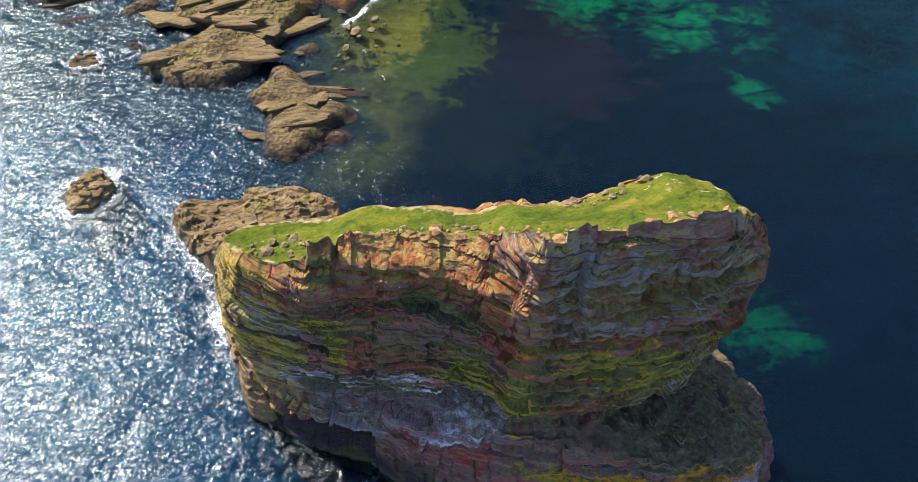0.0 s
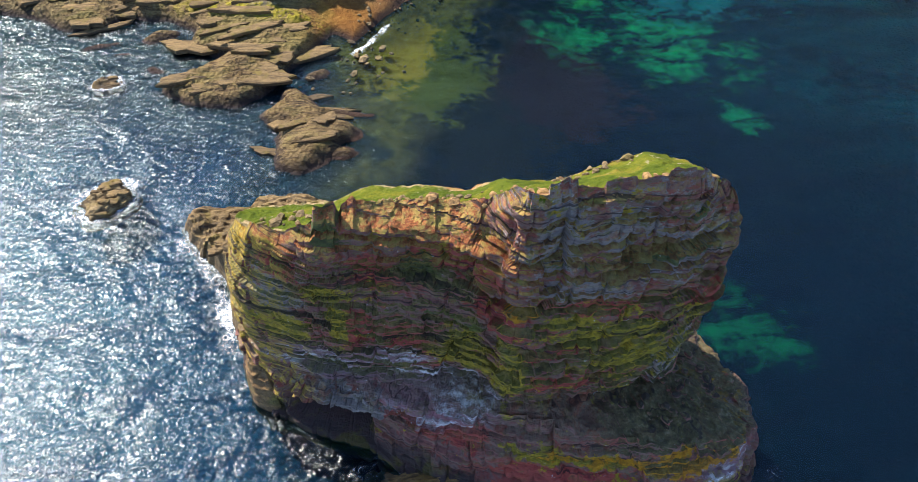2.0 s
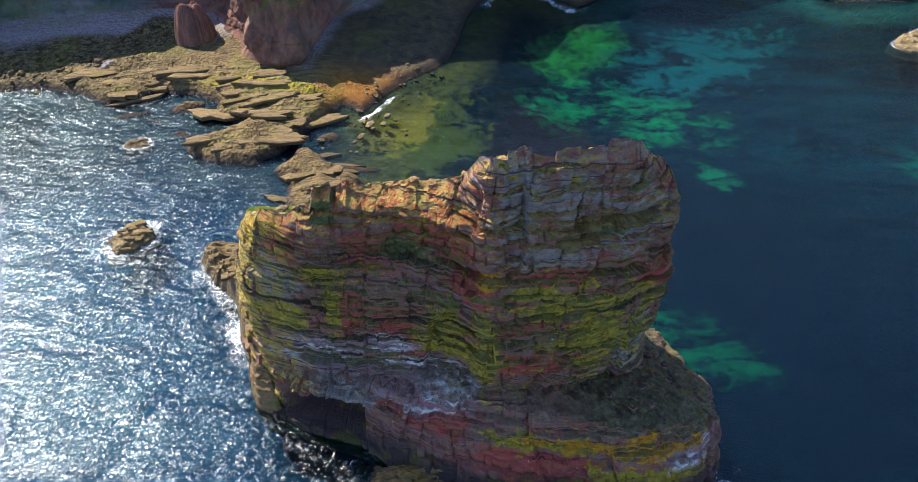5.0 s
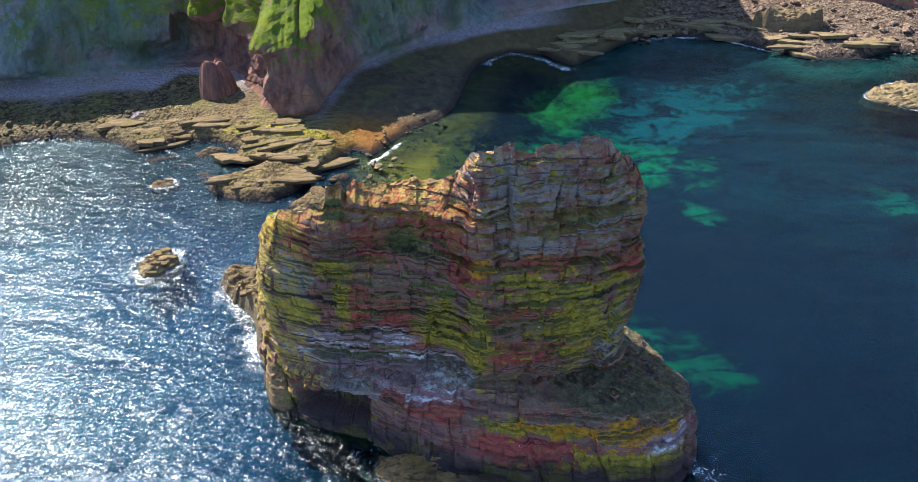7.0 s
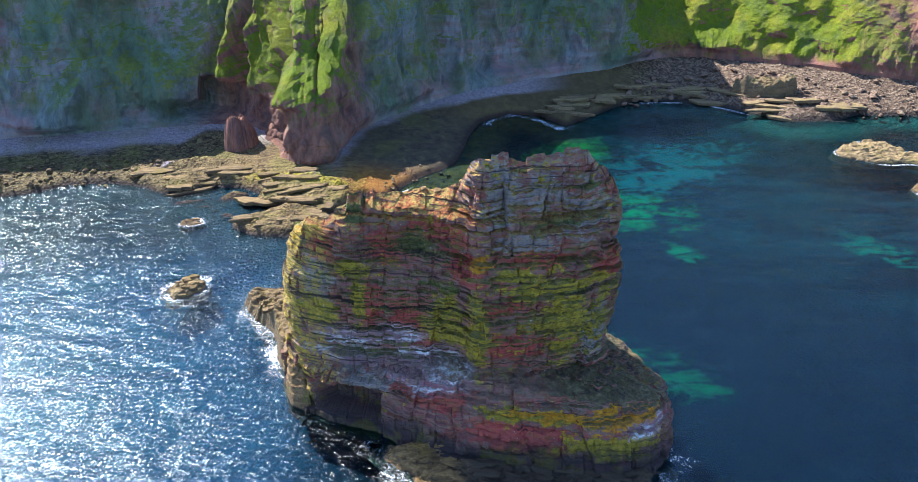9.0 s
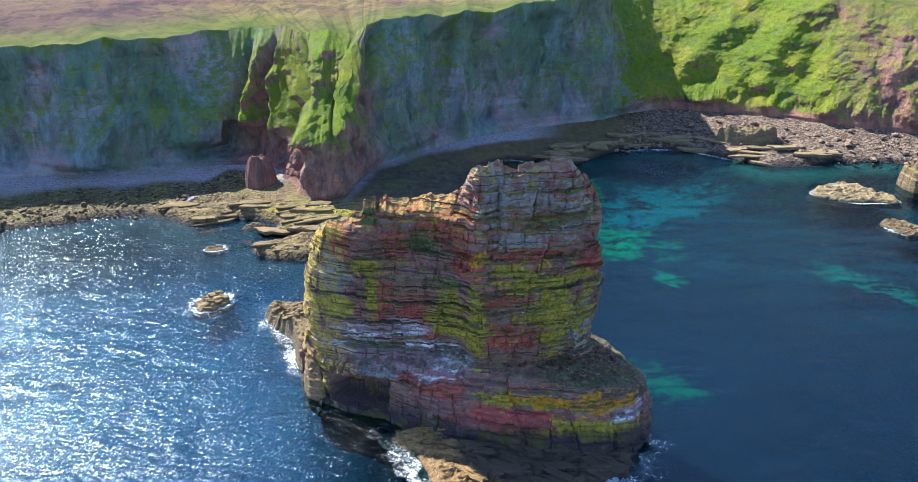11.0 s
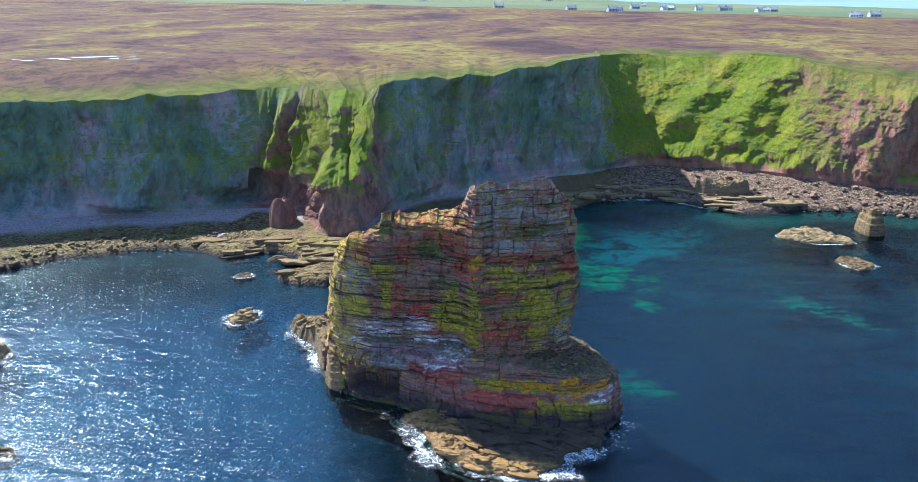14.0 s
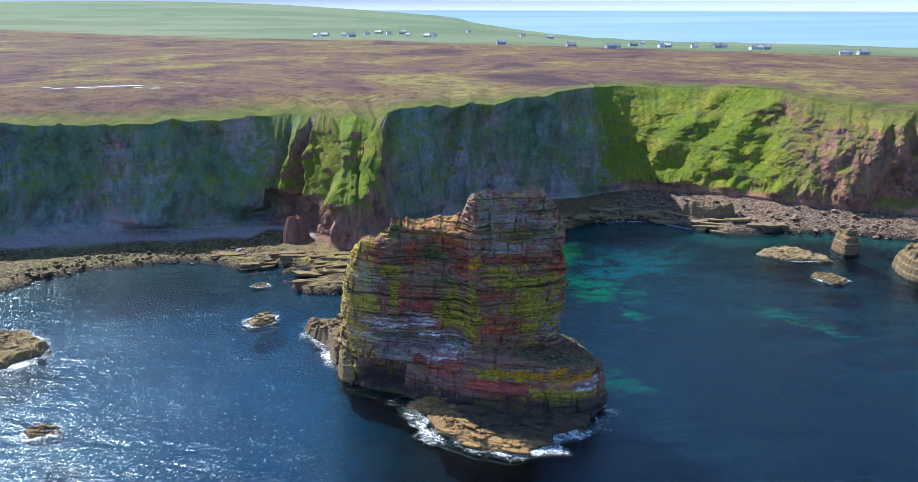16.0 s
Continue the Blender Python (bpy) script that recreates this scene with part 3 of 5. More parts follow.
# ---- sea, sea floor and shore ----
COAST = [(-420, 20), (-300, 60), (-200, 76), (-160, 84), (-157, 96), (-144, 107), (-128, 111), (-118, 117), (-107, 118), (-98, 115.5), (-94, 114), (-88.4, 109.5), (-78.6, 110), (-76, 115), (-71, 112.7), (-65, 112.7), (-60, 109), (-60, 101.2), (-52.5, 99.5),
         (-56, 95.7), (-60, 92.7), (-64.4, 91), (-62.8, 86.6), (-57.6, 83.2), (-52.2, 81.4), (-46.2, 81.1), (-41.4, 84.4), (-38.7, 88), (-37.8, 91), (-34.8, 96.6), (-30.8, 102.5), (-28.5, 106), (-23.8, 101.4), (-18.3, 110), (-13, 118)]
COAST += [(-6, 124), (-2, 129), (1, 140), (3, 150), (7, 166), (17, 174), (28, 171), (32, 166), (36, 160), (45, 167), (56, 178), (66, 185), (86, 184), (95, 178), (103, 170), (113, 160), (129, 160), (139, 165), (157, 163), (192, 152), (250, 100), (340, 20), (420, -40), (420, 300), (-420, 300)]
TIP = [(-38.6, 87.3), (-34.1, 87.6), (-29.1, 81.4), (-18.6, 79.1), (-18.9, 77.5), (-27.5, 78.0), (-22.2, 74.8), (-21, 72.5), (-24.9, 69.5), (-20.9, 67.7), (-23.3, 65.2), (-26.8, 65.4), (-32.7, 61.1), (-37.4, 63.4), (-38.6, 72.3), (-36.7, 74.9), (-40.5, 76.2), (-42.7, 79.7), (-38.9, 82.5)]
SKERRIES = [TIP, [(-35.7, 89), (-34.5, 93.3), (-29.9, 95.7), (-27, 93.6), (-28.1, 90.2), (-30.3, 89)], [(-86, 103.8), (-80.3, 106.3), (-74.5, 107.4), (-73.8, 104.6), (-82.5, 101.8)], [(-77, 102.9), (-71.5, 103.1), (-70.5, 100), (-76.1, 100)], [(-72.5, 105.9), (-68.3, 110.6), (-61.8, 110.8), (-61.7, 106.8), (-68.4, 103.6)], [(-68.6, 97), (-65.7, 97.7), (-60.8, 94.6), (-64.6, 92.5), (-67.6, 93.7)]]
# cliff stations: foot x y z, shoulder x y z, top x y z
CLIFF_WEST = [(-420, 90, 4, -420, 98, 28, -420, 106, 50), (-300, 112, 4, -299, 118, 28, -298, 124, 49), (-235, 126, 4, -234, 131, 28, -232, 137, 48), (-191, 136, 4, -190, 141, 28, -189, 147, 48),
         (-165, 141, 4, -164, 146, 26, -163, 152, 48), (-143, 146, 4, -142, 150, 26, -141, 154, 48), (-109, 151, 4, -108, 156, 26, -106, 164, 48)]
CLIFF_HEADLAND = [(-95, 153, 4, -93, 158, 20, -90, 184, 48), (-80, 153, 4, -79, 157, 19, -77, 186, 48.5), (-67, 147, 3, -66, 151, 16, -66, 180, 48.5), (-61, 132, 2.5, -60.5, 136, 15, -60, 174, 48.8),
         (-56, 122, 2, -56, 126, 19, -54, 170, 49), (-48, 119, 2, -48.5, 123, 21, -47, 168, 49.5), (-40, 120, 2, -41, 126, 23, -40, 166, 50), (-37, 131, 2.5, -37.5, 136, 28, -36, 164, 50.5),
         (-33, 147, 3, -33.5, 151, 32, -31, 165, 51)]
CLIFF_BAY = [(-15, 168, 5, -15, 172, 29, -12, 180, 52), (2, 181, 6, 2, 184, 30, 4, 188, 53), (24, 190, 7, 25, 193, 32, 26, 196, 55), (42, 196, 7, 43, 198, 33, 45, 200, 58),
         (57, 201, 7, 58, 203, 35, 60, 206, 59), (73, 211, 7, 68, 222, 31, 62.5, 236, 57.8), (81, 215, 7, 79, 230, 30, 76, 258, 56), (91, 217, 7, 92, 235, 29, 92, 268, 54.5)]
CLIFF_EAST = [(105, 212, 8, 108, 230, 28, 112, 262, 54), (129, 201, 8, 134, 217, 28, 142, 242, 55), (150, 187, 8, 154, 199, 29, 160, 216, 54), (169, 177, 8, 172, 185, 29, 178, 198, 53),
         (186, 170, 8, 189, 175, 29, 194, 184, 52), (215, 150, 7, 218, 155, 29, 222, 163, 52), (255, 110, 6, 259, 116, 29, 264, 124, 52), (330, 40, 6, 336, 48, 29, 342, 58, 52),
         (420, -30, 6, 428, -22, 29, 436, -10, 52)]
CLIFF = CLIFF_WEST + CLIFF_HEADLAND + CLIFF_BAY + CLIFF_EAST
FOOT = [(c[0], c[1]) for c in CLIFF]


def build_sea():
    me = bpy.data.meshes.new("water")
    s = 4400
    me.from_pydata([(-s, -s, WL), (s, -s, WL), (s, s, WL), (-s, s, WL)], [], [(0, 1, 2, 3)])
    me.materials.append(M_WATER)
    tagged(new("water", me), "deep blue and teal sea with sunlit ripples", "sea", kind="structure")
    me = bpy.data.meshes.new("sea_floor")
    me.from_pydata([(-s, -s, -9.5), (s, -s, -9.5), (s, s, -9.5), (-s, s, -9.5)], [], [(0, 1, 2, 3)])
    me.materials.append(M_GROUND)
    tagged(new("sea_floor", me), "dark deep sea floor under the water", "sea floor", kind="structure")
    # the far sea on a rising sheet, distance haze painted into its colour
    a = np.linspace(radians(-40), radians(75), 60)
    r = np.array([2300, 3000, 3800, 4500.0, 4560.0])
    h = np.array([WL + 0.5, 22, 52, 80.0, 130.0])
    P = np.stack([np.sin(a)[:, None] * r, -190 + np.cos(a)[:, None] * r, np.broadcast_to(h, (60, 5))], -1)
    k = Nodes("far sea with painted haze")
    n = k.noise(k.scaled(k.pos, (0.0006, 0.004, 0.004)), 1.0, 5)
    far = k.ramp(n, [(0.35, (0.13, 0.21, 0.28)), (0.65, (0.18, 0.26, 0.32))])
    # pale band along the top is painted horizon haze
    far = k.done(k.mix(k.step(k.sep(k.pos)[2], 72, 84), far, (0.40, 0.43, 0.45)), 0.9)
    tagged(grid_object("backdrop", P, far, flip=True, smooth_shade=True), "pale sea reaching the horizon, haze painted into its colour", "distant sea", kind="structure")


W_SLABS = [(-60, 109), (-60, 101.2), (-52.5, 99.5), (-56, 95.7), (-64, 91), (-62.5, 87), (-57.6, 83.6), (-52.2, 82), (-46.2, 81.8), (-41.4, 85), (-38, 91), (-35, 97), (-31, 103), (-34, 110), (-45, 115), (-57, 117), (-70, 127), (-84, 134), (-96, 126), (-97, 117), (-88, 111), (-79, 111), (-76, 116), (-66, 114)]
E_SLABS = [(29, 171), (33, 165), (36, 160.5), (45, 168), (56, 179), (66, 186), (86, 185), (95, 179), (103, 171), (113, 161), (129, 161), (139, 166), (140, 172), (114, 176), (98, 188), (82, 194), (60, 192), (44, 182)]


def ground_height(x, y):
    d = poly_distance(x, y, COAST)
    for rock in SKERRIES:
        d = np.minimum(d, poly_distance(x, y, rock))
    foot = -poly_distance(x, y, FOOT + [(436, 400), (-420, 400)])       # metres to the cliff foot, on the shore side negative
    n = fbm(x * 0.06, y * 0.06, 0 * x, 11, 4)
    n2 = fbm(x * 0.3, y * 0.3, 0 * x, 21, 3)
    sea = -1.5 - 7.4 * smooth(d, 0, 40)
    land = 0.2 + 1.4 * smooth(-d, 0, 12)
    back = np.clip(1 + foot / 24, 0, 1)
    land = land + back ** 2 * (2.6 + 2.9 * smooth(x, -40, 60))
    h = np.where(d > 0, sea, land * smooth(-d, -0.1, 3) + sea * (1 - smooth(-d, -0.1, 3)))
    for poly, turn, lift in ((W_SLABS, 9, 0.5), (TIP, 6, 0.5), (E_SLABS, -14, 0.3)):
        a = radians(turn)
        k = smooth(-poly_distance(x, y, poly), -1, 2)
        w = (-math.sin(a) * x + math.cos(a) * y + fbm(x * 0.05, y * 0.12, 0 * x, 61, 4) * 3.0) / 2.6
        row = np.floor(w)
        w = w - row
        u = (math.cos(a) * x + math.sin(a) * y + fbm(x * 0.1, y * 0.1, 0 * x, 62, 3) * 3.0) / 5.5 + 7 * hash01(row, row * 0 + 5)
        h = h + k * (lift + 1.0 * (1 - w) * smooth(w, 0, 0.16) + 0.65 * (hash01(row, np.floor(u)) - 0.45))
    return h + n * np.where(d > 0, 0.5, 0.35) + n2 * 0.16


def build_ground():
    xs, ys = np.concatenate([np.arange(-400, -110, 2.2), np.arange(-110, 150, 0.8), np.arange(150, 401, 2.4)]), np.concatenate([np.arange(-60, 56, 3.0), np.arange(56, 200, 0.8), np.arange(200, 264, 3.0)])
    X, Y = np.meshgrid(xs, ys, indexing="ij")
    Z = ground_height(X, Y)
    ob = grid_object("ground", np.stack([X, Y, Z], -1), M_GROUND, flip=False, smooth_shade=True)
    tagged(ob, "weedy sea bed rising to shingle beaches below the cliffs", "shore", kind="structure")


def build_cliff():
    n, m = 1800, 100
    C = curve(CLIFF, n)
    s = np.concatenate([[0], np.cumsum(np.hypot(*np.diff(C[:, :2], axis=0).T))])
    v = np.linspace(0, 1, m)
    P = np.zeros((n, m, 3))
    lo = v < 0.5
    for i in range(3):
        a, b, c = C[:, i], C[:, 3 + i], C[:, 6 + i]
        P[:, lo, i] = a[:, None] + (b - a)[:, None] * (v[lo] * 2)
        P[:, ~lo, i] = b[:, None] + (c - b)[:, None] * (v[~lo] * 2 - 1)
    P[:, 0, 2] -= 5
    # outward directions on the plan
    T = np.gradient(C[:, :2], axis=0)
    T /= np.linalg.norm(T, axis=1)[:, None]
    O = np.stack([T[:, 1], -T[:, 0]], -1)
    S = np.broadcast_to(s[:, None], (n, m))
    Z = P[:, :, 2]
    run = np.hypot(C[:, 6] - C[:, 0], C[:, 7] - C[:, 1])
    headland = smooth(C[:, 0], -92, -82) * (1 - smooth(C[:, 0], -38, -30))
    soft = smooth(run, 14, 34)[:, None] * np.where(headland[:, None] > 0.3, smooth(v, 0.42, 0.55)[None, :], smooth(v, 0.12, 0.3)[None, :])                                   # 1 where the slope is grassy and laid back
    X, Y = P[:, :, 0], P[:, :, 1]
    lean = S + fbm(S / 26, Z / 22, 0 * S, 4, 3) * 5.0
    ribs = fbm(lean / 42, Z / 70, 0 * S, 3, 4, 0.55) * 7.5 - np.abs(fbm(lean / 19, Z / 55, 0 * S, 5, 4, 0.55)) * 5.0 + fbm(S / 5, Z / 9, 0 * S, 6, 4, 0.6) * 1.2
    slope = fbm(X / 34, Y / 34, Z / 50, 13, 3, 0.4) * 1.6 - np.abs(fbm((S - Z * 0.7 + fbm(S / 30, Z / 20, 0 * S, 14, 3) * 12) / 34, Z / 40, 0 * S, 15, 3, 0.45)) * 4.2 + 1.5 + fbm(X / 17, Y / 17, Z / 13, 12, 5, 0.6) * 1.9 + fbm(X / 3, Y / 3, Z / 2.2, 16, 3, 0.6) * 0.28
    # two spurs that climb the bay's back slope, with a gully beside each
    wander = fbm(S / 14, Z / 12, 0 * S, 29, 3) * 3.0
    sa, sb = X + wander - 82 - (Z - 8) * 1.1, X + wander - 122 - (Z - 8) * 0.5
    slope = slope + smooth(X, 66, 76) * (2.6 * np.exp(-(sa / 5) ** 2) - 2.2 * np.exp(-((sa - 13) / 6) ** 2) + 2.2 * np.exp(-(sb / 4) ** 2) - 3.0 * np.exp(-((sb - 11) / 4) ** 2))
    bi, bf = beds(Z + fbm(S / 20, Z / 20, 0 * S, 17, 3) * 1.2, 1.0, 3.2, 8)
    ledge = (hash01(bi, np.floor(S / (3 + 5 * hash01(bi, bi * 0 + 2)) + hash01(bi, bi * 0 + 1) * 3)) - 0.5) * 0.55
    rock = ribs + ledge + fbm(X / 6, Y / 6, Z / 9, 19, 4) * 1.3
    # the headland: a sharp main rib, a gully, and a lesser rib beyond it
    hx = (C[:, 0][:, None] + (Z - 30) * -0.12 + fbm(S / 9, Z / 16, 0 * S, 23, 3) * 2.0)
    rib = 5.0 * np.exp(-((hx + 52) / 3.0) ** 2) - 9.0 * np.exp(-((hx + 61) / 3.6) ** 2) + 3.0 * np.exp(-((hx + 68) / 3.0) ** 2) - 4.0 * np.exp(-((hx + 72.5) / 2.5) ** 2) + 7.0 * np.exp(-((hx + 78) / 3.0) ** 2) - 5.0 * np.exp(-((hx + 85) / 4.0) ** 2) - 3.0 * np.exp(-((hx + 41) / 3.0) ** 2)
    slope = slope * (1 - 0.6 * headland[:, None]) + headland[:, None] * (rib * smooth(v, 0.3, 0.55)[None, :] - np.abs(fbm((S + Z * 0.25) / 7, Z / 30, 0 * S, 18, 4, 0.55)) * 3.6 + 1.0 + fbm(X / 8, Y / 8, Z / 8, 26, 4, 0.6) * 1.6 + fbm(X / 3, Y / 3, Z / 3, 27, 3, 0.6) * 0.6)
    d = (rock * (1 - soft) + (slope + ledge * 0.25) * soft) * smooth(v, 0.0, 0.12)[None, :] * (1 - 0.92 * smooth(v, 0.82, 1.0))[None, :]
    P[:, :, :2] += O[:, None, :] * d[:, :, None]
    P[:, :, 2] += (fbm(S / 12, 0 * S, 0 * S, 9, 4, 0.6) * 1.1 + fbm(S / 40, 0 * S, 0 * S, 10, 2) * 0.9) * smooth(v, 0.5, 0.9)
    top = P[:, -1, :].copy()
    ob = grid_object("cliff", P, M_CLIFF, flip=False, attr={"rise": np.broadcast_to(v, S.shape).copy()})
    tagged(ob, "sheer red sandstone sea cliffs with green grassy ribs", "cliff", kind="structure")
    return top


FAR = [(-2700, 2500, 96), (-1900, 3300, 112), (-1300, 3500, 116), (-800, 3450, 104), (-400, 3350, 82), (-60, 3200, 58), (60, 2700, 42), (230, 1850, 32), (410, 1450, 32), (600, 1340, 32), (760, 1190, 32), (1000, 960, 32), (1500, 500, 32)]


def build_plateau(top):
    top = top[::3]
    n, m = len(top), 120
    F = curve(FAR, 400)
    q = np.linspace(0, 1, n)
    # far edge ordered by the share of the coast it faces
    fx = np.interp(q, [0, 0.30, 0.42, 0.52, 0.66, 0.80, 1.0], [0, 0.12, 0.30, 0.46, 0.62, 0.80, 1.0])
    E = np.stack([np.interp(fx, np.linspace(0, 1, 400), F[:, i]) for i in range(3)], -1)
    w = np.linspace(0, 1, m) ** 2.6
    calm = np.stack([np.convolve(np.pad(top[:, i], 5, mode="edge"), np.ones(11) / 11, "valid") for i in range(3)], -1)
    ease = smooth(np.arange(m), 0, 5)[None, :, None]
    P = (top[:, None, :] * (1 - ease) + calm[:, None, :] * ease) * (1 - w)[None, :, None] + E[:, None, :] * w[None, :, None]
    dist = np.linalg.norm(P[:, :, :2] - top[:, None, :2], axis=2)
    P[:, :, 2] = top[:, 2][:, None] + (54 - top[:, 2][:, None]) * smooth(dist, 0, 90) + (E[:, 2][:, None] - 54) * smooth(w, 0.25, 1.0)[None, :]
    P[:, :, 2] += fbm(P[:, :, 0] / 60, P[:, :, 1] / 60, 0 * dist, 31, 4) * 0.9 * smooth(dist, 0, 40)
    ob = grid_object("moor", P, M_MOOR, flip=False, smooth_shade=True, attr={"edge": dist})
    tagged(ob, "brown heather moor with green fields behind the cliff edge", "moorland", kind="structure")
    return P.reshape(-1, 3)


# ---- the sea stack ----
def wall_loop(levels, tops, n, m, z_low):
    """levels: list of (z, control points); tops: control heights. Grid positions of a wall of n stations and m courses."""
    L = [(z, curve(p, n, True)) for z, p in levels]
    top = curve([(t,) for t in tops], n, True)[:, 0]
    v = np.linspace(0, 1, m)
    Z = z_low + (top[:, None] - z_low) * v[None, :]
    XY = np.zeros((n, m, 2))
    zs = np.array([z for z, _ in L])
    A = np.stack([c for _, c in L], 1)
    for i in range(n):
        for k in range(2):
            XY[i, :, k] = np.interp(Z[i], zs, A[i, :, k])
    mid = A[:, len(L) // 2]
    T = np.roll(mid, -3, 0) - np.roll(mid, 3, 0)
    T /= np.linalg.norm(T, axis=1)[:, None]
    O = np.stack([T[:, 1], -T[:, 0]], -1)
    s = np.concatenate([[0], np.cumsum(np.hypot(*np.diff(mid, axis=0).T))])
    return XY, Z, O, np.broadcast_to(s[:, None], Z.shape), top


LEDGES = np.array([-3, 0.5, 3.2, 5.4, 7.6, 10.0, 13.4, 16.5, 19.6, 22, 24.9, 27.8, 29.4, 31.9, 33.4, 35.6, 37.3, 41.6, 43.4, 48.8, 51.5, 60])


def bedded(S, Z, X, seed, amp=1.0):
    """Relief of flat-bedded, jointed sandstone: ledges, beds within them, joint-bounded blocks within a bed."""
    t = S / 7.5 + fbm(S / 30, Z / 26, 0 * S, seed + 9, 2) * 0.7
    tall = np.floor(t)
    level = Z + fbm(S / 40, Z / 40, 0 * S, seed + 40, 2) * 0.18 + (hash01(tall, tall * 0 + seed + 12) - 0.5) * 0.5
    bi, bf = beds(level, 0.5, 1.6, seed)
    gi = np.clip(np.searchsorted(LEDGES, level), 1, len(LEDGES) - 1)
    gf = (level - LEDGES[gi - 1])
    q = S / (3.4 + 3.0 * hash01(gi, gi * 0 + seed + 6)) + 3 * hash01(gi, gi * 0 + seed) + fbm(S / 18, Z / 30, 0 * S, seed + 7, 2) * 0.4
    col = np.floor(q)
    e = np.abs(q - col - 0.5) * 2
    d = (hash01(col, gi) - 0.5) * 1.15 * amp + (hash01(gi, gi * 0 + seed + 1) - 0.5) * 0.6
    d -= 0.3 * smooth(e, 0.86, 1.0) * (hash01(col, gi + seed + 2) > 0.45)
    # tall joints that cut many beds
    d += (hash01(tall, np.floor(level / 9)) - 0.5) * 1.3 * amp - 0.3 * smooth(np.abs(t - tall - 0.5) * 2, 0.9, 1.0) * (hash01(tall, gi) > 0.5)
    wd = 1.2 + 2.8 * hash01(bi, bi * 0 + seed)
    f = S / wd + hash01(bi, bi * 0 + seed + 1) * 5
    bj = np.floor(f)
    d += (hash01(bi, tall) - 0.5) * 0.45 * amp + (hash01(bi, bj) - 0.5) * 0.6 * amp
    d -= 0.14 * smooth(np.abs(f - bj - 0.5) * 2, 0.8, 1.0) + 0.26 * (1 - smooth(bf, 0.05, 0.28)) * (hash01(bi, tall + 5) > 0.4)
    # the soft seam under every ledge is worn back
    d -= 1.3 * np.clip(hash01(gi, tall + seed) - 0.25, 0, 1) * (1 - smooth(gf, 0.15, 0.55))
    # the top of the seaward half stands back above a green shelf
    d -= 0.7 * smooth(level, 43.2, 43.7) * smooth(X, 1, 4)
    return 0.55 + d + fbm(S / 7, Z / 6, 0 * S, seed + 60, 4) * 0.55 + fbm(S * 0.9, Z * 0.9, 0 * S, seed + 80, 3) * 0.24


# stains on the rock: middle x and z, half width and half height
STAINS = {
    "red": [(-11.7, 23.1, 3.0, 3.6), (-9, 16.9, 2.4, 1.5), (6.6, 19.2, 5.0, 3.0), (3.9, 28, 4.0, 1.7), (9.1, 36.6, 5.5, 1.5), (-14.9, 36.5, 2.6, 2.6), (-18.4, 25.7, 2.6, 3.4), (-2.0, 35, 3.4, 2.6), (20.3, 34.4, 1.8, 2.6), (-8, 9, 5, 2.2), (7, 4.5, 8, 2.0), (-25, 36, 2.5, 3.0), (-6, 40, 4, 2)],
    "olive": [(-5.7, 22.8, 2.9, 5.2), (-27.1, 21.8, 2.8, 2.0), (-0.4, 22.5, 1.4, 7.0), (13.7, 25, 5.0, 4.6), (11, 31.1, 7.5, 1.4), (-19.9, 26.5, 1.1, 3.8), (-20.3, 31.9, 2.6, 1.7), (14.4, 18.3, 2.6, 1.3), (10, 8.0, 9, 1.0), (22, 4.0, 6, 1.4), (6, 33.8, 3, 1.0)],
    "grey": [(-26.9, 29.4, 3.4, 4.6), (3.5, 46.7, 3.4, 6.0), (9.8, 47.8, 4.2, 3.4), (16.3, 44.1, 4.8, 4.2), (6.7, 39.7, 5.0, 1.8), (19, 20, 2.4, 6.5), (-18, 9.5, 9, 1.6)],
    "green": [(12.6, 43.0, 7.5, 0.8), (15.7, 48.4, 3.8, 0.7), (-6.3, 30, 5.4, 0.9), (-18.2, 13.9, 6.9, 0.9), (-10.4, 37.4, 3.0, 2.2), (-19.4, 42.3, 2.3, 3.2)],
    "guano": [(-22.3, 17.4, 5.0, 2.0), (-13.8, 18.6, 3.8, 1.8), (-9.0, 12.6, 6.5, 2.6), (-23, 12.6, 7.0, 1.4), (28, 6, 3, 1.2)],
    "orange": [(0.6, 36.1, 1.5, 1.6), (-29.6, 37.0, 1.3, 4.0), (17, 8.3, 11, 1.3), (24, 7.6, 5, 1.6)],
}


def stains(X, Z):
    return {key: np.max([np.clip(1.1 - 0.6 * np.hypot((X - x) / rx, (Z - z) / rz), 0, 1) for x, z, rx, rz in rows], axis=0) for key, rows in STAINS.items()}


UP_12 = [(-35, 20), (-32.6, 14), (-25.5, 11), (-20.5, 9.8), (-16, 9.5), (-9, 8.5), (-3, 7), (-1, 4.8), (0.5, 4), (7, 5), (14, 6), (19, 7.5), (21.5, 11), (20, 18), (14, 22), (5, 22), (-8, 22), (-20, 26), (-29, 28)]
UP_25 = [(-33.2, 18), (-31.4, 12), (-25, 9), (-20.5, 7.6), (-16, 7.4), (-9, 6.6), (-3.4, 4.0), (-1.2, 2.4), (0.5, 1.1), (7, 1.8), (14.5, 2.8), (20, 4.8), (22.7, 8.5), (21, 16.5), (15, 20.5), (5, 20), (-8, 20), (-20, 23), (-28, 24)]
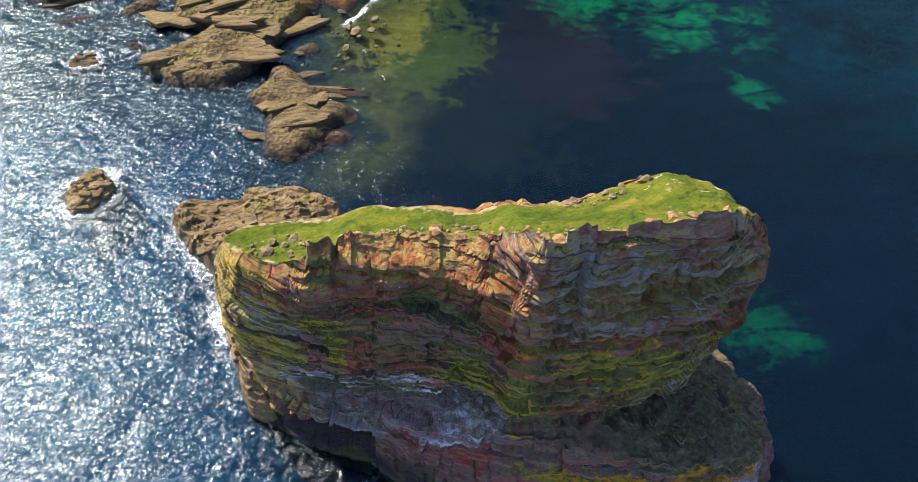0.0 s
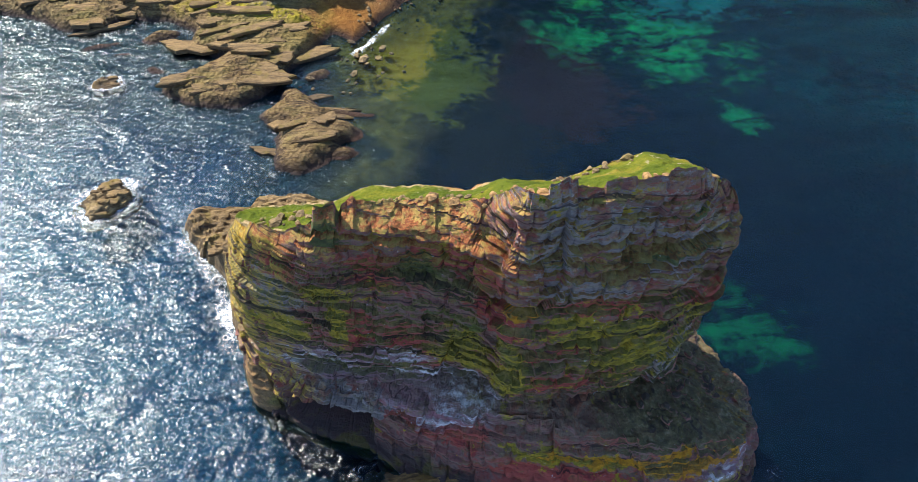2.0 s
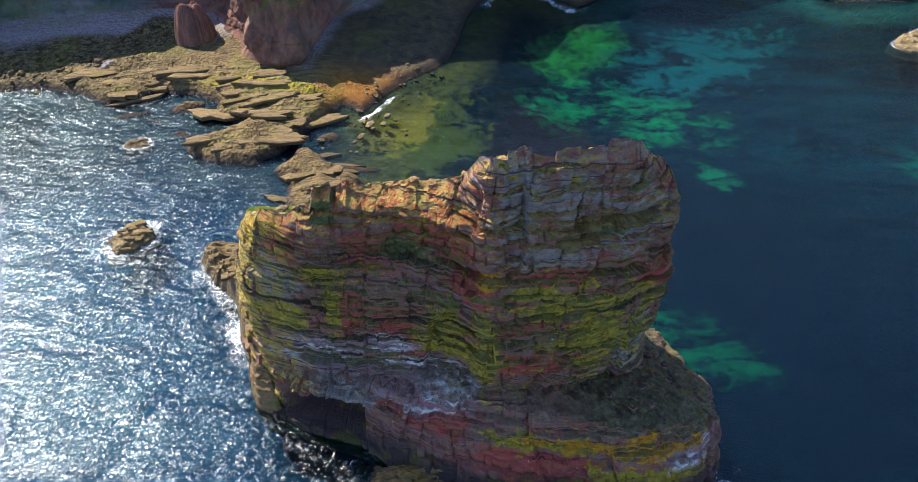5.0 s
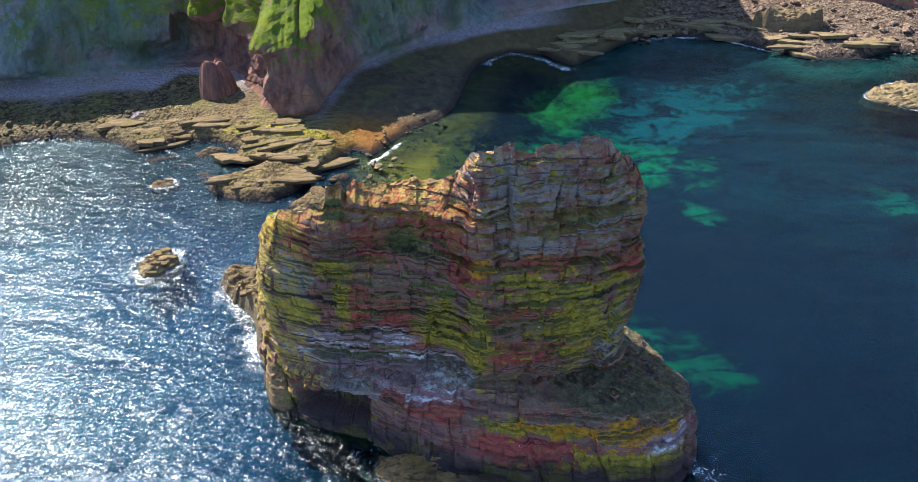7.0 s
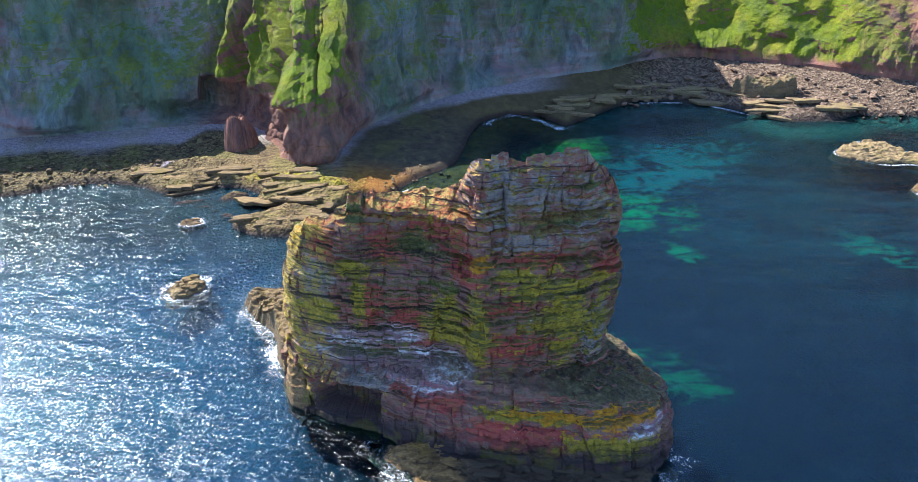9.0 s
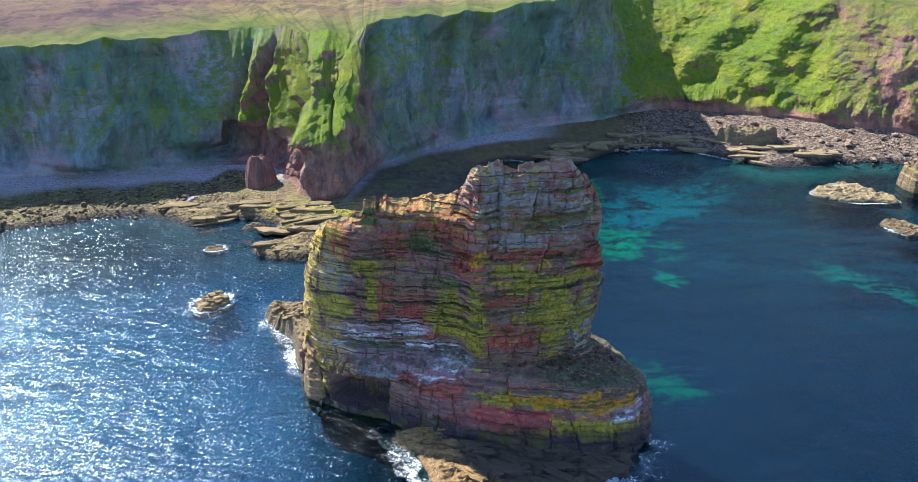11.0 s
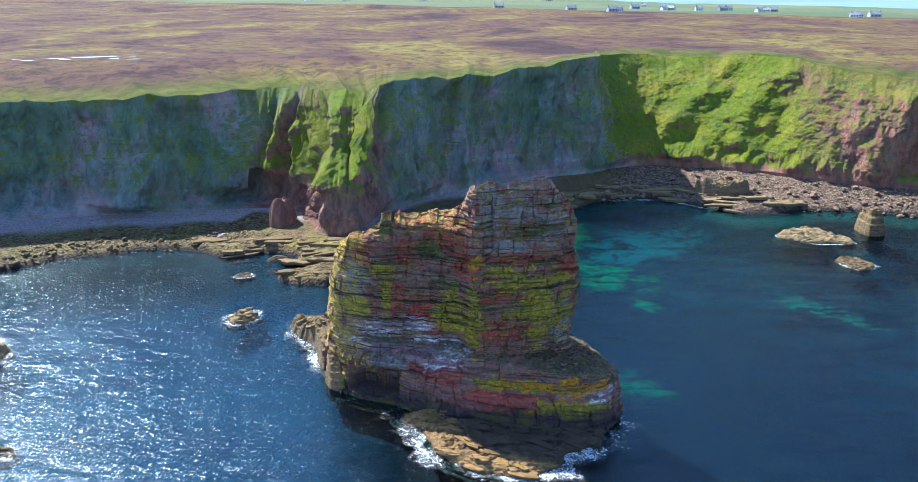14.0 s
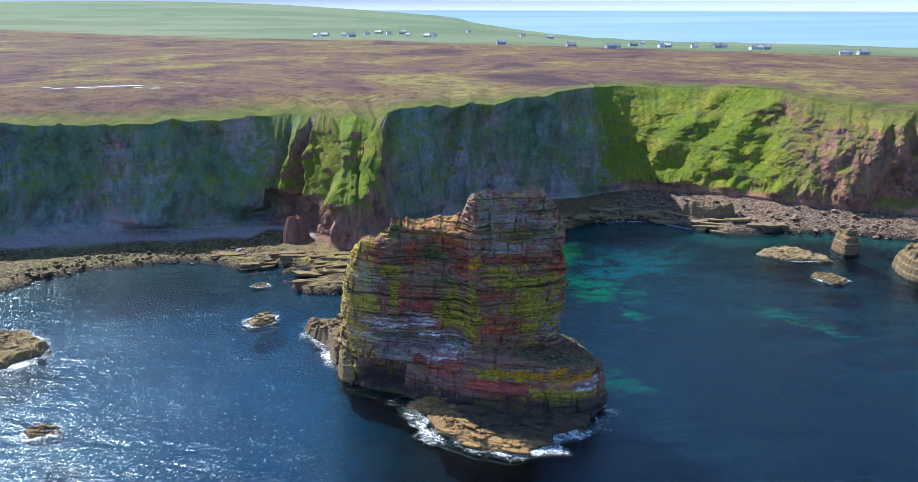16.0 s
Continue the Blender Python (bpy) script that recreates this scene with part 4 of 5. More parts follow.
UP_40 = [(-30.6, 16), (-28.0, 10.5), (-24.3, 7.8), (-20.5, 6), (-16, 5.8), (-9, 5.8), (-3.6, 3.0), (-1.4, 0.8), (0.5, -0.6), (7, 0.3), (14.5, 0.6), (19.3, 2.5), (21.7, 4.8), (20, 12), (13, 15.8), (4, 15), (-8, 16.4), (-19, 19), (-26, 19.5)]
UP_54 = [(-30, 15), (-27.8, 10), (-24.3, 7.6), (-20.5, 5.6), (-16, 8.8), (-9, 7.4), (-3.6, 4.6), (-1.4, 0.6), (0.5, -1.2), (7, 0.2), (14.5, 0.2), (17.5, 2.0), (19.5, 4), (18, 10.5), (12, 14.4), (4, 11.0), (-8, 11.3), (-19, 14.6), (-25, 16.4)]
UP_43 = [(x, y + lean) for (x, y), lean in zip(UP_40, [0, 0, 0, 0, -0.2, -1.3, -0.8, 0, 0, 0, 0, 0, 0, -0.5, -0.4, -1.5, -2.8, -2.2, -1.5])]
UP_46 = [(x, y + lean) for (x, y), lean in zip(UP_40, [0, 0, 0, 0.2, 3.2, 1.7, 1.7, 0.2, 0, 0, 0, 0.5, 0, -1, -1.2, -3.6, -5.0, -4.2, -2.6])]
UP_TOP = [37.5, 39.5, 41, 43.6, 44.6, 45.7, 47.2, 53.2, 54.4, 53.2, 54.2, 51.5, 46.5, 42.5, 43.2, 43.0, 41.2, 38.6, 36.5]
LOW_B = [(-37, 22), (-33, 13.5), (-26, 8), (-17, 4), (-10, -1), (0, -5), (10, -7.5), (19, -8.5), (27, -8), (31.5, -4), (33.5, 4), (31, 12), (26, 20), (14, 25), (-5, 27), (-20, 30), (-33, 30)]
LOW_5 = [(-36, 21), (-32, 13.8), (-25.5, 10.5), (-18.5, 9), (-10, 3), (0, -0.8), (10, -3), (19, -4), (27, -3.4), (31, -0.6), (32.2, 5), (30, 12), (25, 20), (14, 24), (-5, 26), (-20, 29), (-32, 28)]
LOW_T = [(-35, 20), (-31.3, 13), (-25, 8.5), (-17, 6.5), (-10, 3.4), (0, 1), (10, -1), (19, -1.6), (26.5, -1), (30, 1.6), (31.5, 5.5), (28.5, 12), (24, 19), (14, 23), (-5, 25), (-20, 28), (-31, 27)]
LOW_TOP = [8.5, 9.2, 10, 11, 12, 12.6, 11.6, 10.8, 10.2, 9.2, 7.6, 9.5, 10, 11, 11, 10, 9]


turf_points = []


def turf_height(x, y):
    """A tilted, saddle-shaped surface that falls away behind the front rim."""
    fx = [-31, -26.5, -20, -15, -9, -4, -1, 1, 7, 14, 18, 23]
    fz = [36.8, 39.3, 42.6, 44.0, 45.2, 46.8, 50.6, 52.9, 52.4, 53.0, 50.2, 45.0]
    fy = [14, 10, 6.5, 7.9, 6.8, 4.8, 3, 0.5, 0.5, 1.0, 3, 6]
    fall = np.interp(x, [-28, -20, -8, -4, 0, 4, 8, 14, 20], [0.66, 0.68, 0.66, 0.74, 0.90, 0.86, 0.74, 0.66, 0.5])
    return np.interp(x, fx, fz) - fall * np.clip(y - np.interp(x, fx, fy), 0, 30)


def build_stack():
    root = thing("sea_stack", "tall red and ochre layered sandstone sea stack with a grassy top", "sea stack")
    # upper block
    XY, Z, O, S, top = wall_loop([(11, UP_12), (25, UP_25), (40, UP_40), (42.8, UP_43), (46.5, UP_46), (54, UP_54)], UP_TOP, 860, 250, 8.0)
    d = bedded(S, Z, XY[:, :, 0], 5)
    v = np.linspace(0, 1, Z.shape[1])[None, :]
    d *= 1 - 0.5 * smooth(-XY[:, :, 0], 23, 27)
    d *= 1 - 0.6 * smooth(v, 0.84, 1.0)
    d -= 0.7 * smooth(v, 0.95, 1.0)
    P = np.concatenate([XY + O[:, None, :] * d[:, :, None], Z[:, :, None]], -1)
    rim_jag = fbm(S[:, :1] / 2.2, 0 * S[:, :1], 0 * S[:, :1], 77, 3) * 0.4 + (hash01(np.floor(S[:, :1] / 2.6), np.floor(S[:, :1] / 2.6) * 0 + 4) - 0.4) * 1.2 * smooth(P[:, -1:, 0], -5, -1)
    fx, front = XY[:, -1:, 0], XY[:, -1:, 1] < 10.5
    rim_jag += front * (1.7 * smooth(fx, -20.6, -20.1) * (1 - smooth(fx, -18.0, -17.6)) + 0.8 * smooth(fx, -17.6, -17.2) * (1 - smooth(fx, -16.2, -15.8)))
    rim_jag = np.where(front, rim_jag, turf_height(P[:, -1:, 0], P[:, -1:, 1]) - 0.4 + 0.4 * rim_jag - P[:, -1:, 2])
    P[:, :, 2] += rim_jag * np.where(front, smooth(v, 0.9, 1.0), smooth(v, 0.6, 1.0))
    grid_object("upper_cliff", P, M_STACK, root, closed=True, attr=stains(P[:, :, 0], P[:, :, 2]))
    # turf: from rim to rim
    rim = P[:, -1, :]
    inner = np.stack([np.clip(rim[:, 0], -25, 16), np.interp(rim[:, 0], [-28, -18, -8, 0, 4, 16, 20], [14, 11.8, 9.6, 6, 6.5, 8, 9])], -1)
    wts = np.linspace(0, 1, 48)
    G = np.zeros((len(rim), 48, 3))
    for j, w in enumerate(wts):
        G[:, j, :2] = rim[:, :2] * (1 - w) + inner * w
    gx, gy = G[:, :, 0], G[:, :, 1]
    gz = turf_height(gx, gy) + fbm(gx * 0.35, gy * 0.35, 0 * gx, 91, 4) * 0.35 + 0.25
    front_step = np.where(gx > -2, 0.6, 0.1)
    G[:, :, 2] = gz - front_step * (1 - smooth(wts, 0, 0.12))[None, :] - 0.5 * (1 - smooth(wts, 0.0, 0.03))[None, :]
    G[:, :, 2] += (fbm(gx * 1.6, gy * 1.6, 0 * gx, 95, 3) * 0.12)
    turf_points.append(G.reshape(-1, 3))
    grid_object("turf", G, M_GRASS, root, closed=True, smooth_shade=False, attr={"rim": np.broadcast_to(wts, gx.shape).copy()})
    # lower block with its undercut
    XY, Z, O, S, top = wall_loop([(-4, LOW_B), (5, LOW_5), (9.5, LOW_T), (13, LOW_T)], LOW_TOP, 820, 90, -4.0)
    d = bedded(S, Z, XY[:, :, 0], 9, 0.9)
    cave = smooth(XY[:, :, 0], -30, -27) * (1 - smooth(XY[:, :, 0], -18.5, -16.5)) * smooth(Z, 0.2, 1.6) * (1 - smooth(Z, 6.8, 7.6)) * (XY[:, :, 1] < 16)
    d -= 4.6 * cave
    v = np.linspace(0, 1, Z.shape[1])[None, :]
    d -= 0.5 * smooth(v, 0.96, 1.0)
    P = np.concatenate([XY + O[:, None, :] * d[:, :, None], Z[:, :, None]], -1)
    grid_object("lower_cliff", P, M_STACK, root, closed=True, attr=stains(P[:, :, 0], P[:, :, 2]))
    rim = P[:, -1, :]
    inner = np.array([np.interp(rim[:, 0], [-36, -25, 0, 22, 33], [-26, -20, 0, 15, 17]), np.full(len(rim), 14.0)]).T
    wts = np.linspace(0, 1, 30)
    G = np.zeros((len(rim), 30, 3))
    for j, w in enumerate(wts):
        G[:, j, :2] = rim[:, :2] * (1 - w) + inner * w
        G[:, j, 2] = rim[:, 2] + 2.4 * w
    G[:, 1:, 2] += fbm(G[:, 1:, 0] * 0.5, G[:, 1:, 1] * 0.5, 0 * G[:, 1:, 0], 55, 4) * 0.45
    grid_object("ledge", G, M_STACK, root, closed=True, attr=stains(G[:, :, 0], G[:, :, 2]))
    return root


mound_points = {}


def mound(name, poly, height, label, category, material, parent=None, seed=1, n=120, m=40, edge=0.22, terrace=0.7, dip=(0.0, 0.0), bulge=0.0, low=-2.6, group="", dome=False):
    """A low rock: a stepped, jointed surface inside a plan outline."""
    B = curve(poly, n, True)
    a = np.arange(n)
    B = B + (np.stack([fbm(a / n * 14 + seed, 0 * a, 0 * a, seed, 4), fbm(a / n * 14, 0 * a + 9, 0 * a, seed + 3, 4)], -1)) * 0.05 * np.ptp(B, axis=0).min()
    c = B.mean(0)
    r = np.linspace(1.06, 0, m)
    P = np.zeros((n, m, 3))
    P[:, :, :2] = c + (B - c)[:, None, :] * r[None, :, None]
    X, Y = P[:, :, 0], P[:, :, 1]
    prof = smooth(1.06 - r, 0, edge)[None, :] * (1 + bulge * (1 - r[None, :]))
    if dome:
        prof = np.broadcast_to(np.clip(1.0 - np.clip(r, 0, 1) ** 2.4, 0, 1) ** 0.6, (n, m)) + 0 * prof
    z = height * prof * (1 + 0.25 * fbm(X * 0.18, Y * 0.18, 0 * X, seed, 3)) + (X - c[0]) * dip[0] * prof + (Y - c[1]) * dip[1] * prof
    t = (z + fbm(X * 0.2, Y * 0.5, 0 * X, seed + 5, 3) * 0.5) / terrace
    z = z * 0.35 + (np.floor(t) + smooth(t - np.floor(t), 0.62, 1.0)) * terrace * 0.65
    ca, sa = math.cos(0.3), math.sin(0.3)
    U, W = X * ca + Y * sa, Y * ca - X * sa
    cell = hash01(np.floor(W / 1.1 + fbm(X * 0.15, Y * 0.15, 0 * X, seed + 2, 2) * 1.5), np.floor(U / 2.7 + 9 * hash01(np.floor(W / 1.1))))
    calm = smooth(1 - r, 0.1, 0.5)[None, :] if dome else 1.0
    z += calm * ((cell - 0.5) * 0.55 * np.minimum(1, prof) + fbm(X * 0.8, Y * 0.8, 0 * X, seed + 9, 4) * 0.28)
    P[:, :, 2] = np.where(r[None, :] > 1.0, low, WL - 0.8 + z)
    ob = grid_object(name, P, material, parent, closed=True, flip=True)
    if parent is None:
        tagged(ob, label, category, group)
    mound_points[ob.name] = P.reshape(-1, 3)
    return ob


def foam_ring(poly, spread, parent=None, n=160, closed=True, part_of=None):
    B = curve(poly, n, closed)
    T = np.roll(B, -1, 0) - np.roll(B, 1, 0) if closed else np.gradient(B, axis=0)
    T /= np.linalg.norm(T, axis=1)[:, None] + 1e-9
    O = np.stack([T[:, 1], -T[:, 0]], -1)
    w = np.linspace(-0.35, 1, 10)
    wob = 1 + 0.5 * np.sin(np.arange(n) * 0.37) * np.sin(np.arange(n) * 0.11 + 1)
    P = np.zeros((n, 10, 3))
    P[:, :, :2] = B[:, None, :] + O[:, None, :] * (w[None, :, None] * spread * wob[:, None, None])
    P[:, :, 2] = WL + 0.06
    at = np.broadcast_to(np.clip(w, 0, 1), (n, 10)).copy()
    if not closed:
        e = np.arange(n) / (n - 1)
        at = np.maximum(at, 1 - 4 * np.minimum(e, 1 - e)[:, None] + 0 * at)
    ob = grid_object("foam", P, M_FOAM, closed=closed, smooth_shade=True, attr={"spread": at})
    tagged(ob, "white surf foam breaking round the rocks", "foam", kind="stuff")
    ob.visible_shadow = False


build_sea()
build_ground()
cliff_top = build_cliff()
land_points = build_plateau(cliff_top)
stack = build_stack()

ISLET = [(-72, 56), (-68, 61), (-64, 62), (-61, 57), (-63, 53), (-68, 51)]
mound("islet", ISLET, 2.6, "flat golden-brown islet awash in bright water", "rock", M_PALE, seed=3, edge=0.6)
LOWROCK = [(-50, 53), (-50, 46), (-46, 41), (-42, 34), (-40, 27), (-35, 21), (-27, 24), (-22, 34), (-21, 46), (-29, 51), (-40, 54)]
mound("low_skerry", LOWROCK, 5.0, "low ochre and grey rock shelf behind the stack", "rock", M_SHORE, seed=8, n=220, m=70, bulge=0.9, terrace=1.0, dip=(0.10, 0.0))
mound("rock_spur", [(-36, 18), (-35.6, 14.5), (-33.6, 12.4), (-31, 12), (-30.5, 14), (-32, 17), (-34, 19)], 9.0, "jagged ochre rock spur at the corner of the stack", "rock", M_RIM, seed=41, terrace=1.7, m=60, dome=True)
APRON = [(-18, 3), (-16, -2), (-12.5, -11), (-9, -17), (-1, -22), (9, -24.5), (17, -22), (21, -16), (29, -12), (32, -4), (20, 0), (0, 2)]
mound("rock_apron", APRON, 2.4, "wave-washed tan rock apron at the foot of the stack", "rock", M_APRON, seed=12, n=260, m=80, edge=0.3, dip=(-0.02, -0.03), terrace=0.6)
EISLE = [(117, 131), (124, 138), (131, 141), (139, 134), (143, 122), (135, 121), (126, 122)]
mound("islet", EISLE, 1.9, "long pale slabby islet in teal water", "rock", M_PALE, seed=15)
mound("islet", [(127, 103), (133, 106), (139, 99), (135, 94), (130, 95)], 1.8, "small surf-ringed rock in teal water", "rock", M_SHORE, seed=18)
mound("islet", [(-77.5, 90), (-76, 93), (-73, 93.5), (-71, 91), (-74, 89)], 1.3, "small weedy rock awash off the shore", "rock", M_SHORE, seed=19)
WISLE = [(-152, 40), (-145, 46), (-137, 47), (-126, 39), (-123, 31), (-128, 20), (-142, 18), (-150, 28)]
mound("islet", WISLE, 2.8, "flat ochre skerry ringed with surf", "rock", M_SHORE, seed=22)
mound("islet", [(-105, -15), (-102, -11.5), (-97, -13), (-96, -16), (-101, -18)], 1.4, "small brown rock awash in the glitter", "rock", M_SHORE, seed=25)
mound("rock_spire", [(150, 137), (153, 142), (157, 141), (159, 134), (157, 130), (152, 130)], 13.0, "narrow tan and dark rock pillar standing in shallow water", "sea stack", M_SHORE, seed=28, terrace=2.6, m=60, dome=True)
mound("rock_stub", [(162, 112), (166, 118), (174, 117), (178, 105), (172, 92), (164, 94), (160, 102)], 12.0, "broad tan and dark rock stub in teal water", "sea stack", M_SHORE, seed=31, terrace=2.6, m=60, dome=True)
mound("headland_knob", [(-75.5, 136), (-74.5, 141), (-70, 143), (-65, 141), (-64.5, 136), (-67, 133.5), (-72, 133)], 17.5, "rounded dark rock knob beside the green headland", "rock", M_CLIFF, seed=34, terrace=0.5, m=60, dome=True)

mound("shelf_rock", [(99, 184), (105, 191), (117, 190), (125, 183), (119, 178), (107, 178)], 9.2, "flat-topped tan ledge rock on the boulder beach", "rock", M_PALE, seed=37, edge=0.25, terrace=0.8)

for ring, sp in ((ISLET, 4.2), (EISLE, 1.6), (WISLE, 12.0), ([(127, 103), (133, 106), (139, 99), (135, 94), (130, 95)], 3.0), ([(-77.5, 90), (-76, 93), (-73, 93.5), (-71, 91), (-74, 89)], 2.4), ([(-105, -15), (-102, -11.5), (-97, -13), (-96, -16), (-101, -18)], 7.0)):
    foam_ring(ring[::-1], sp)
foam_ring([(-38, 54), (-49, 53.5), (-50.5, 46), (-47, 41), (-43, 34), (-41, 27), (-37.5, 20), (-33.5, 13)], 7.0, closed=False)
foam_ring([(-33, 13), (-26, 8.5), (-19, 4.5), (-16.5, -2), (-13, -11), (-9.5, -17.5), (-1, -22.5), (9, -25), (17.5, -22.5), (22, -16.5), (30, -12.5), (34.5, -5), (35, 4), (32, 12), (27, 20)], 8.0, closed=False, n=300)
foam_ring([(46, 166), (41, 160), (35, 158), (30, 164), (24, 171), (16, 172), (9, 165), (5, 150), (2, 138)], 5.0, closed=False)
foam_ring([(114, 158), (103, 168), (95, 176), (86, 182.5), (66, 183.5), (58, 178)], 3.0, closed=False)
foam_ring([(-27, 99), (-23.5, 99.5), (-18, 107), (-13.5, 115.5)], 2.2, closed=False, n=80)


# ---- slabs, boulders ----
def slab_mesh(seed, name="rock_slab"):
    """A worn bedding slab about 1 long, 1 wide, 1 thick, to be scaled."""
    r = random.Random(seed)
    ring = []
    k = 14
    for i in range(k):
        a = 2 * math.pi * i / k
        c, q = math.cos(a), math.sin(a)
        f = 0.5 / max(abs(c), abs(q)) ** 0.7 * r.uniform(0.66, 1.1)
        ring.append((c * f + r.uniform(-0.2, 0.2) * q, q * f))
    vs, fs = [], []
    for sc, z in ((1.0, -0.6), (1.05, 0.25), (0.97, 0.42), (0.6, 0.5)):
        for x, y in ring:
            vs.append((x * sc + r.uniform(-0.02, 0.02), y * sc + r.uniform(-0.03, 0.03), z + r.uniform(-0.07, 0.07)))
    vs.append((0, 0, 0.5))
    for lv in range(3):
        for i in range(k):
            a, b = lv * k + i, lv * k + (i + 1) % k
            fs.append((a, b, b + k, a + k))
    for i in range(k):
        fs.append((3 * k + i, 3 * k + (i + 1) % k, 4 * k))
    me = bpy.data.meshes.new(name)
    me.from_pydata(vs, [], fs)
    return me


def boulder_mesh(seed, name="boulder"):
    bm = bmesh.new()
    bmesh.ops.create_icosphere(bm, subdivisions=1, radius=0.5)
    r = random.Random(seed)
    ax = [Vector((r.uniform(-1, 1), r.uniform(-1, 1), r.uniform(-1, 1))).normalized() for _ in range(5)]
    for v in bm.verts:
        for a in ax:
            t = v.co.dot(a)
            if t > 0.33:
                v.co -= a * (t - 0.33)
        v.co *= r.uniform(0.92, 1.08)
        v.co.z *= 0.8
    me = bpy.data.meshes.new(name)
    bm.to_mesh(me)
    bm.free()
    return me


SLABS = [slab_mesh(i) for i in range(9)]
BOULDERS = [boulder_mesh(i) for i in range(9)]


def with_material(meshes, material):
    out = []
    for me in meshes:
        c = me.copy()
        c.materials.append(material)
        out.append(c)
    return out


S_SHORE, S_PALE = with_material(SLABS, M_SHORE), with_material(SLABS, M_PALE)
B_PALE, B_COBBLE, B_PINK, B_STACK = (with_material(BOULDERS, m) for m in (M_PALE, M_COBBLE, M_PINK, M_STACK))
ground = bpy.data.objects["ground"]


def inside(x, y, poly):
    return float(poly_distance(np.array([x]), np.array([y]), poly)[0])


def height_at(x, y):
    return float(ground_height(np.array([float(x)]), np.array([float(y)]))[0])


def piece(name, me, m, parent):
    ob = new(name, me)
    ob.parent = parent
    ob.matrix_basis = m
    return ob


def slab_field(poly, strike, spacing, lengths, meshes, seed, skip=0.12, lift=0.15, thick=1.3, limit=330, dip=7.0):
    """Rows of slabs along the strike, their broken edges towards the open sea."""
    r = random.Random(seed)
    a = radians(strike)
    ux, uy = math.cos(a), math.sin(a)
    xs, ys = [p[0] for p in poly], [p[1] for p in poly]
    cx, cy = sum(xs) / len(xs), sum(ys) / len(ys)
    half = max(max(xs) - min(xs), max(ys) - min(ys))
    made = 0
    w = -half
    while w < half and made < limit:
        row = spacing * r.uniform(0.7, 1.5)
        t = -half + r.uniform(0, 6)
        while t < half:
            ln = r.uniform(*lengths)
            x, y = cx + ux * (t + ln / 2) - uy * w, cy + uy * (t + ln / 2) + ux * w
            if inside(x, y, poly) < 0 and r.random() > skip and made < limit:
                wd = row * r.uniform(0.7, 1.9)
                z = max(height_at(x, y), WL - 0.2) + lift + r.uniform(-0.25, 0.35)
                m = pose(x, y, z, -dip * r.uniform(0.1, 1.4), r.uniform(-3, 3), strike + r.gauss(0, 13)) @ Matrix.Diagonal((ln * 1.08, wd, thick * r.uniform(0.7, 1.2), 1))
                piece("rock_slab", meshes[r.randrange(9)], m, ground)
                made += 1
            t += ln * r.uniform(0.96, 1.12)
        w += row
    return made


def boulder_field(poly, count, sizes, meshes, seed, parent, z_of=None, sink=0.2):
    r = random.Random(seed)
    xs, ys = [p[0] for p in poly], [p[1] for p in poly]
    made = tries = 0
    while made < count and tries < count * 20:
        tries += 1
        x, y = r.uniform(min(xs), max(xs)), r.uniform(min(ys), max(ys))
        if inside(x, y, poly) > 0:
            continue
        k = sizes[0] + (sizes[1] - sizes[0]) * r.random() ** 2.2
        z = (z_of or height_at)(x, y) + k * sink
        m = pose(x, y, z, r.uniform(-25, 25), r.uniform(-25, 25), r.uniform(0, 360)) @ Matrix.Diagonal((k * r.uniform(0.9, 1.5), k * r.uniform(0.8, 1.1), k * r.uniform(0.7, 1.0), 1))
        piece("boulder", meshes[r.randrange(9)], m, parent)
        made += 1


slab_field(W_SLABS, 9, 2.4, (5, 15), S_SHORE, 41, lift=-0.2, skip=0.42, dip=3, thick=0.9, limit=280)
slab_field(TIP, 6, 2.0, (4, 10), S_SHORE, 42, lift=-0.3, skip=0.6, dip=3, thick=0.9, limit=90)
slab_field(E_SLABS, -14, 2.4, (5, 16), S_PALE, 43, lift=0.35, thick=1.0, skip=0.25, dip=4, limit=290)
boulder_field([(-160, 84), (-157, 97), (-143, 108), (-118, 118), (-97, 116), (-88, 130), (-108, 134), (-132, 130), (-150, 118), (-168, 100)], 290, (0.6, 2.4), B_COBBLE, 51, ground)
boulder_field([(56, 178), (90, 184), (120, 168), (150, 158), (195, 150), (184, 168), (150, 184), (120, 202), (100, 206), (70, 200)], 300, (0.8, 3.4), B_PINK, 53, ground)
boulder_field([(-36, 84), (-28, 88), (-24, 84), (-12, 92), (-14, 104), (-26, 104), (-34, 94)], 26, (0.9, 2.6), B_PALE, 55, ground, z_of=lambda x, y: WL - 0.2)
boulder_field([(-24, 106), (-16, 106), (-6, 112), (-3, 122), (-12, 126), (-22, 118)], 60, (0.4, 1.5), B_PALE, 56, ground)
boulder_field([(12, 3), (22, 0), (28, 4), (27, 10), (22, 12), (20, 8), (14, 6.5)], 70, (0.5, 1.9), B_STACK, 57, stack, z_of=lambda x, y: 11.6)


# ---- houses and pools on the moor ----
M_WHITE = plain("whitewashed wall", (0.75, 0.74, 0.70), 0.8, 0.08, 0.5)
M_STONE = plain("grey stone wall", (0.38, 0.36, 0.33), 0.9, 0.2, 0.7)
M_SLATE = plain("slate roof", (0.26, 0.27, 0.29), 0.6, 0.25, 0.8)
M_GLASS = plain("dark window pane", (0.03, 0.035, 0.04), 0.15, 0.1, 1.0)


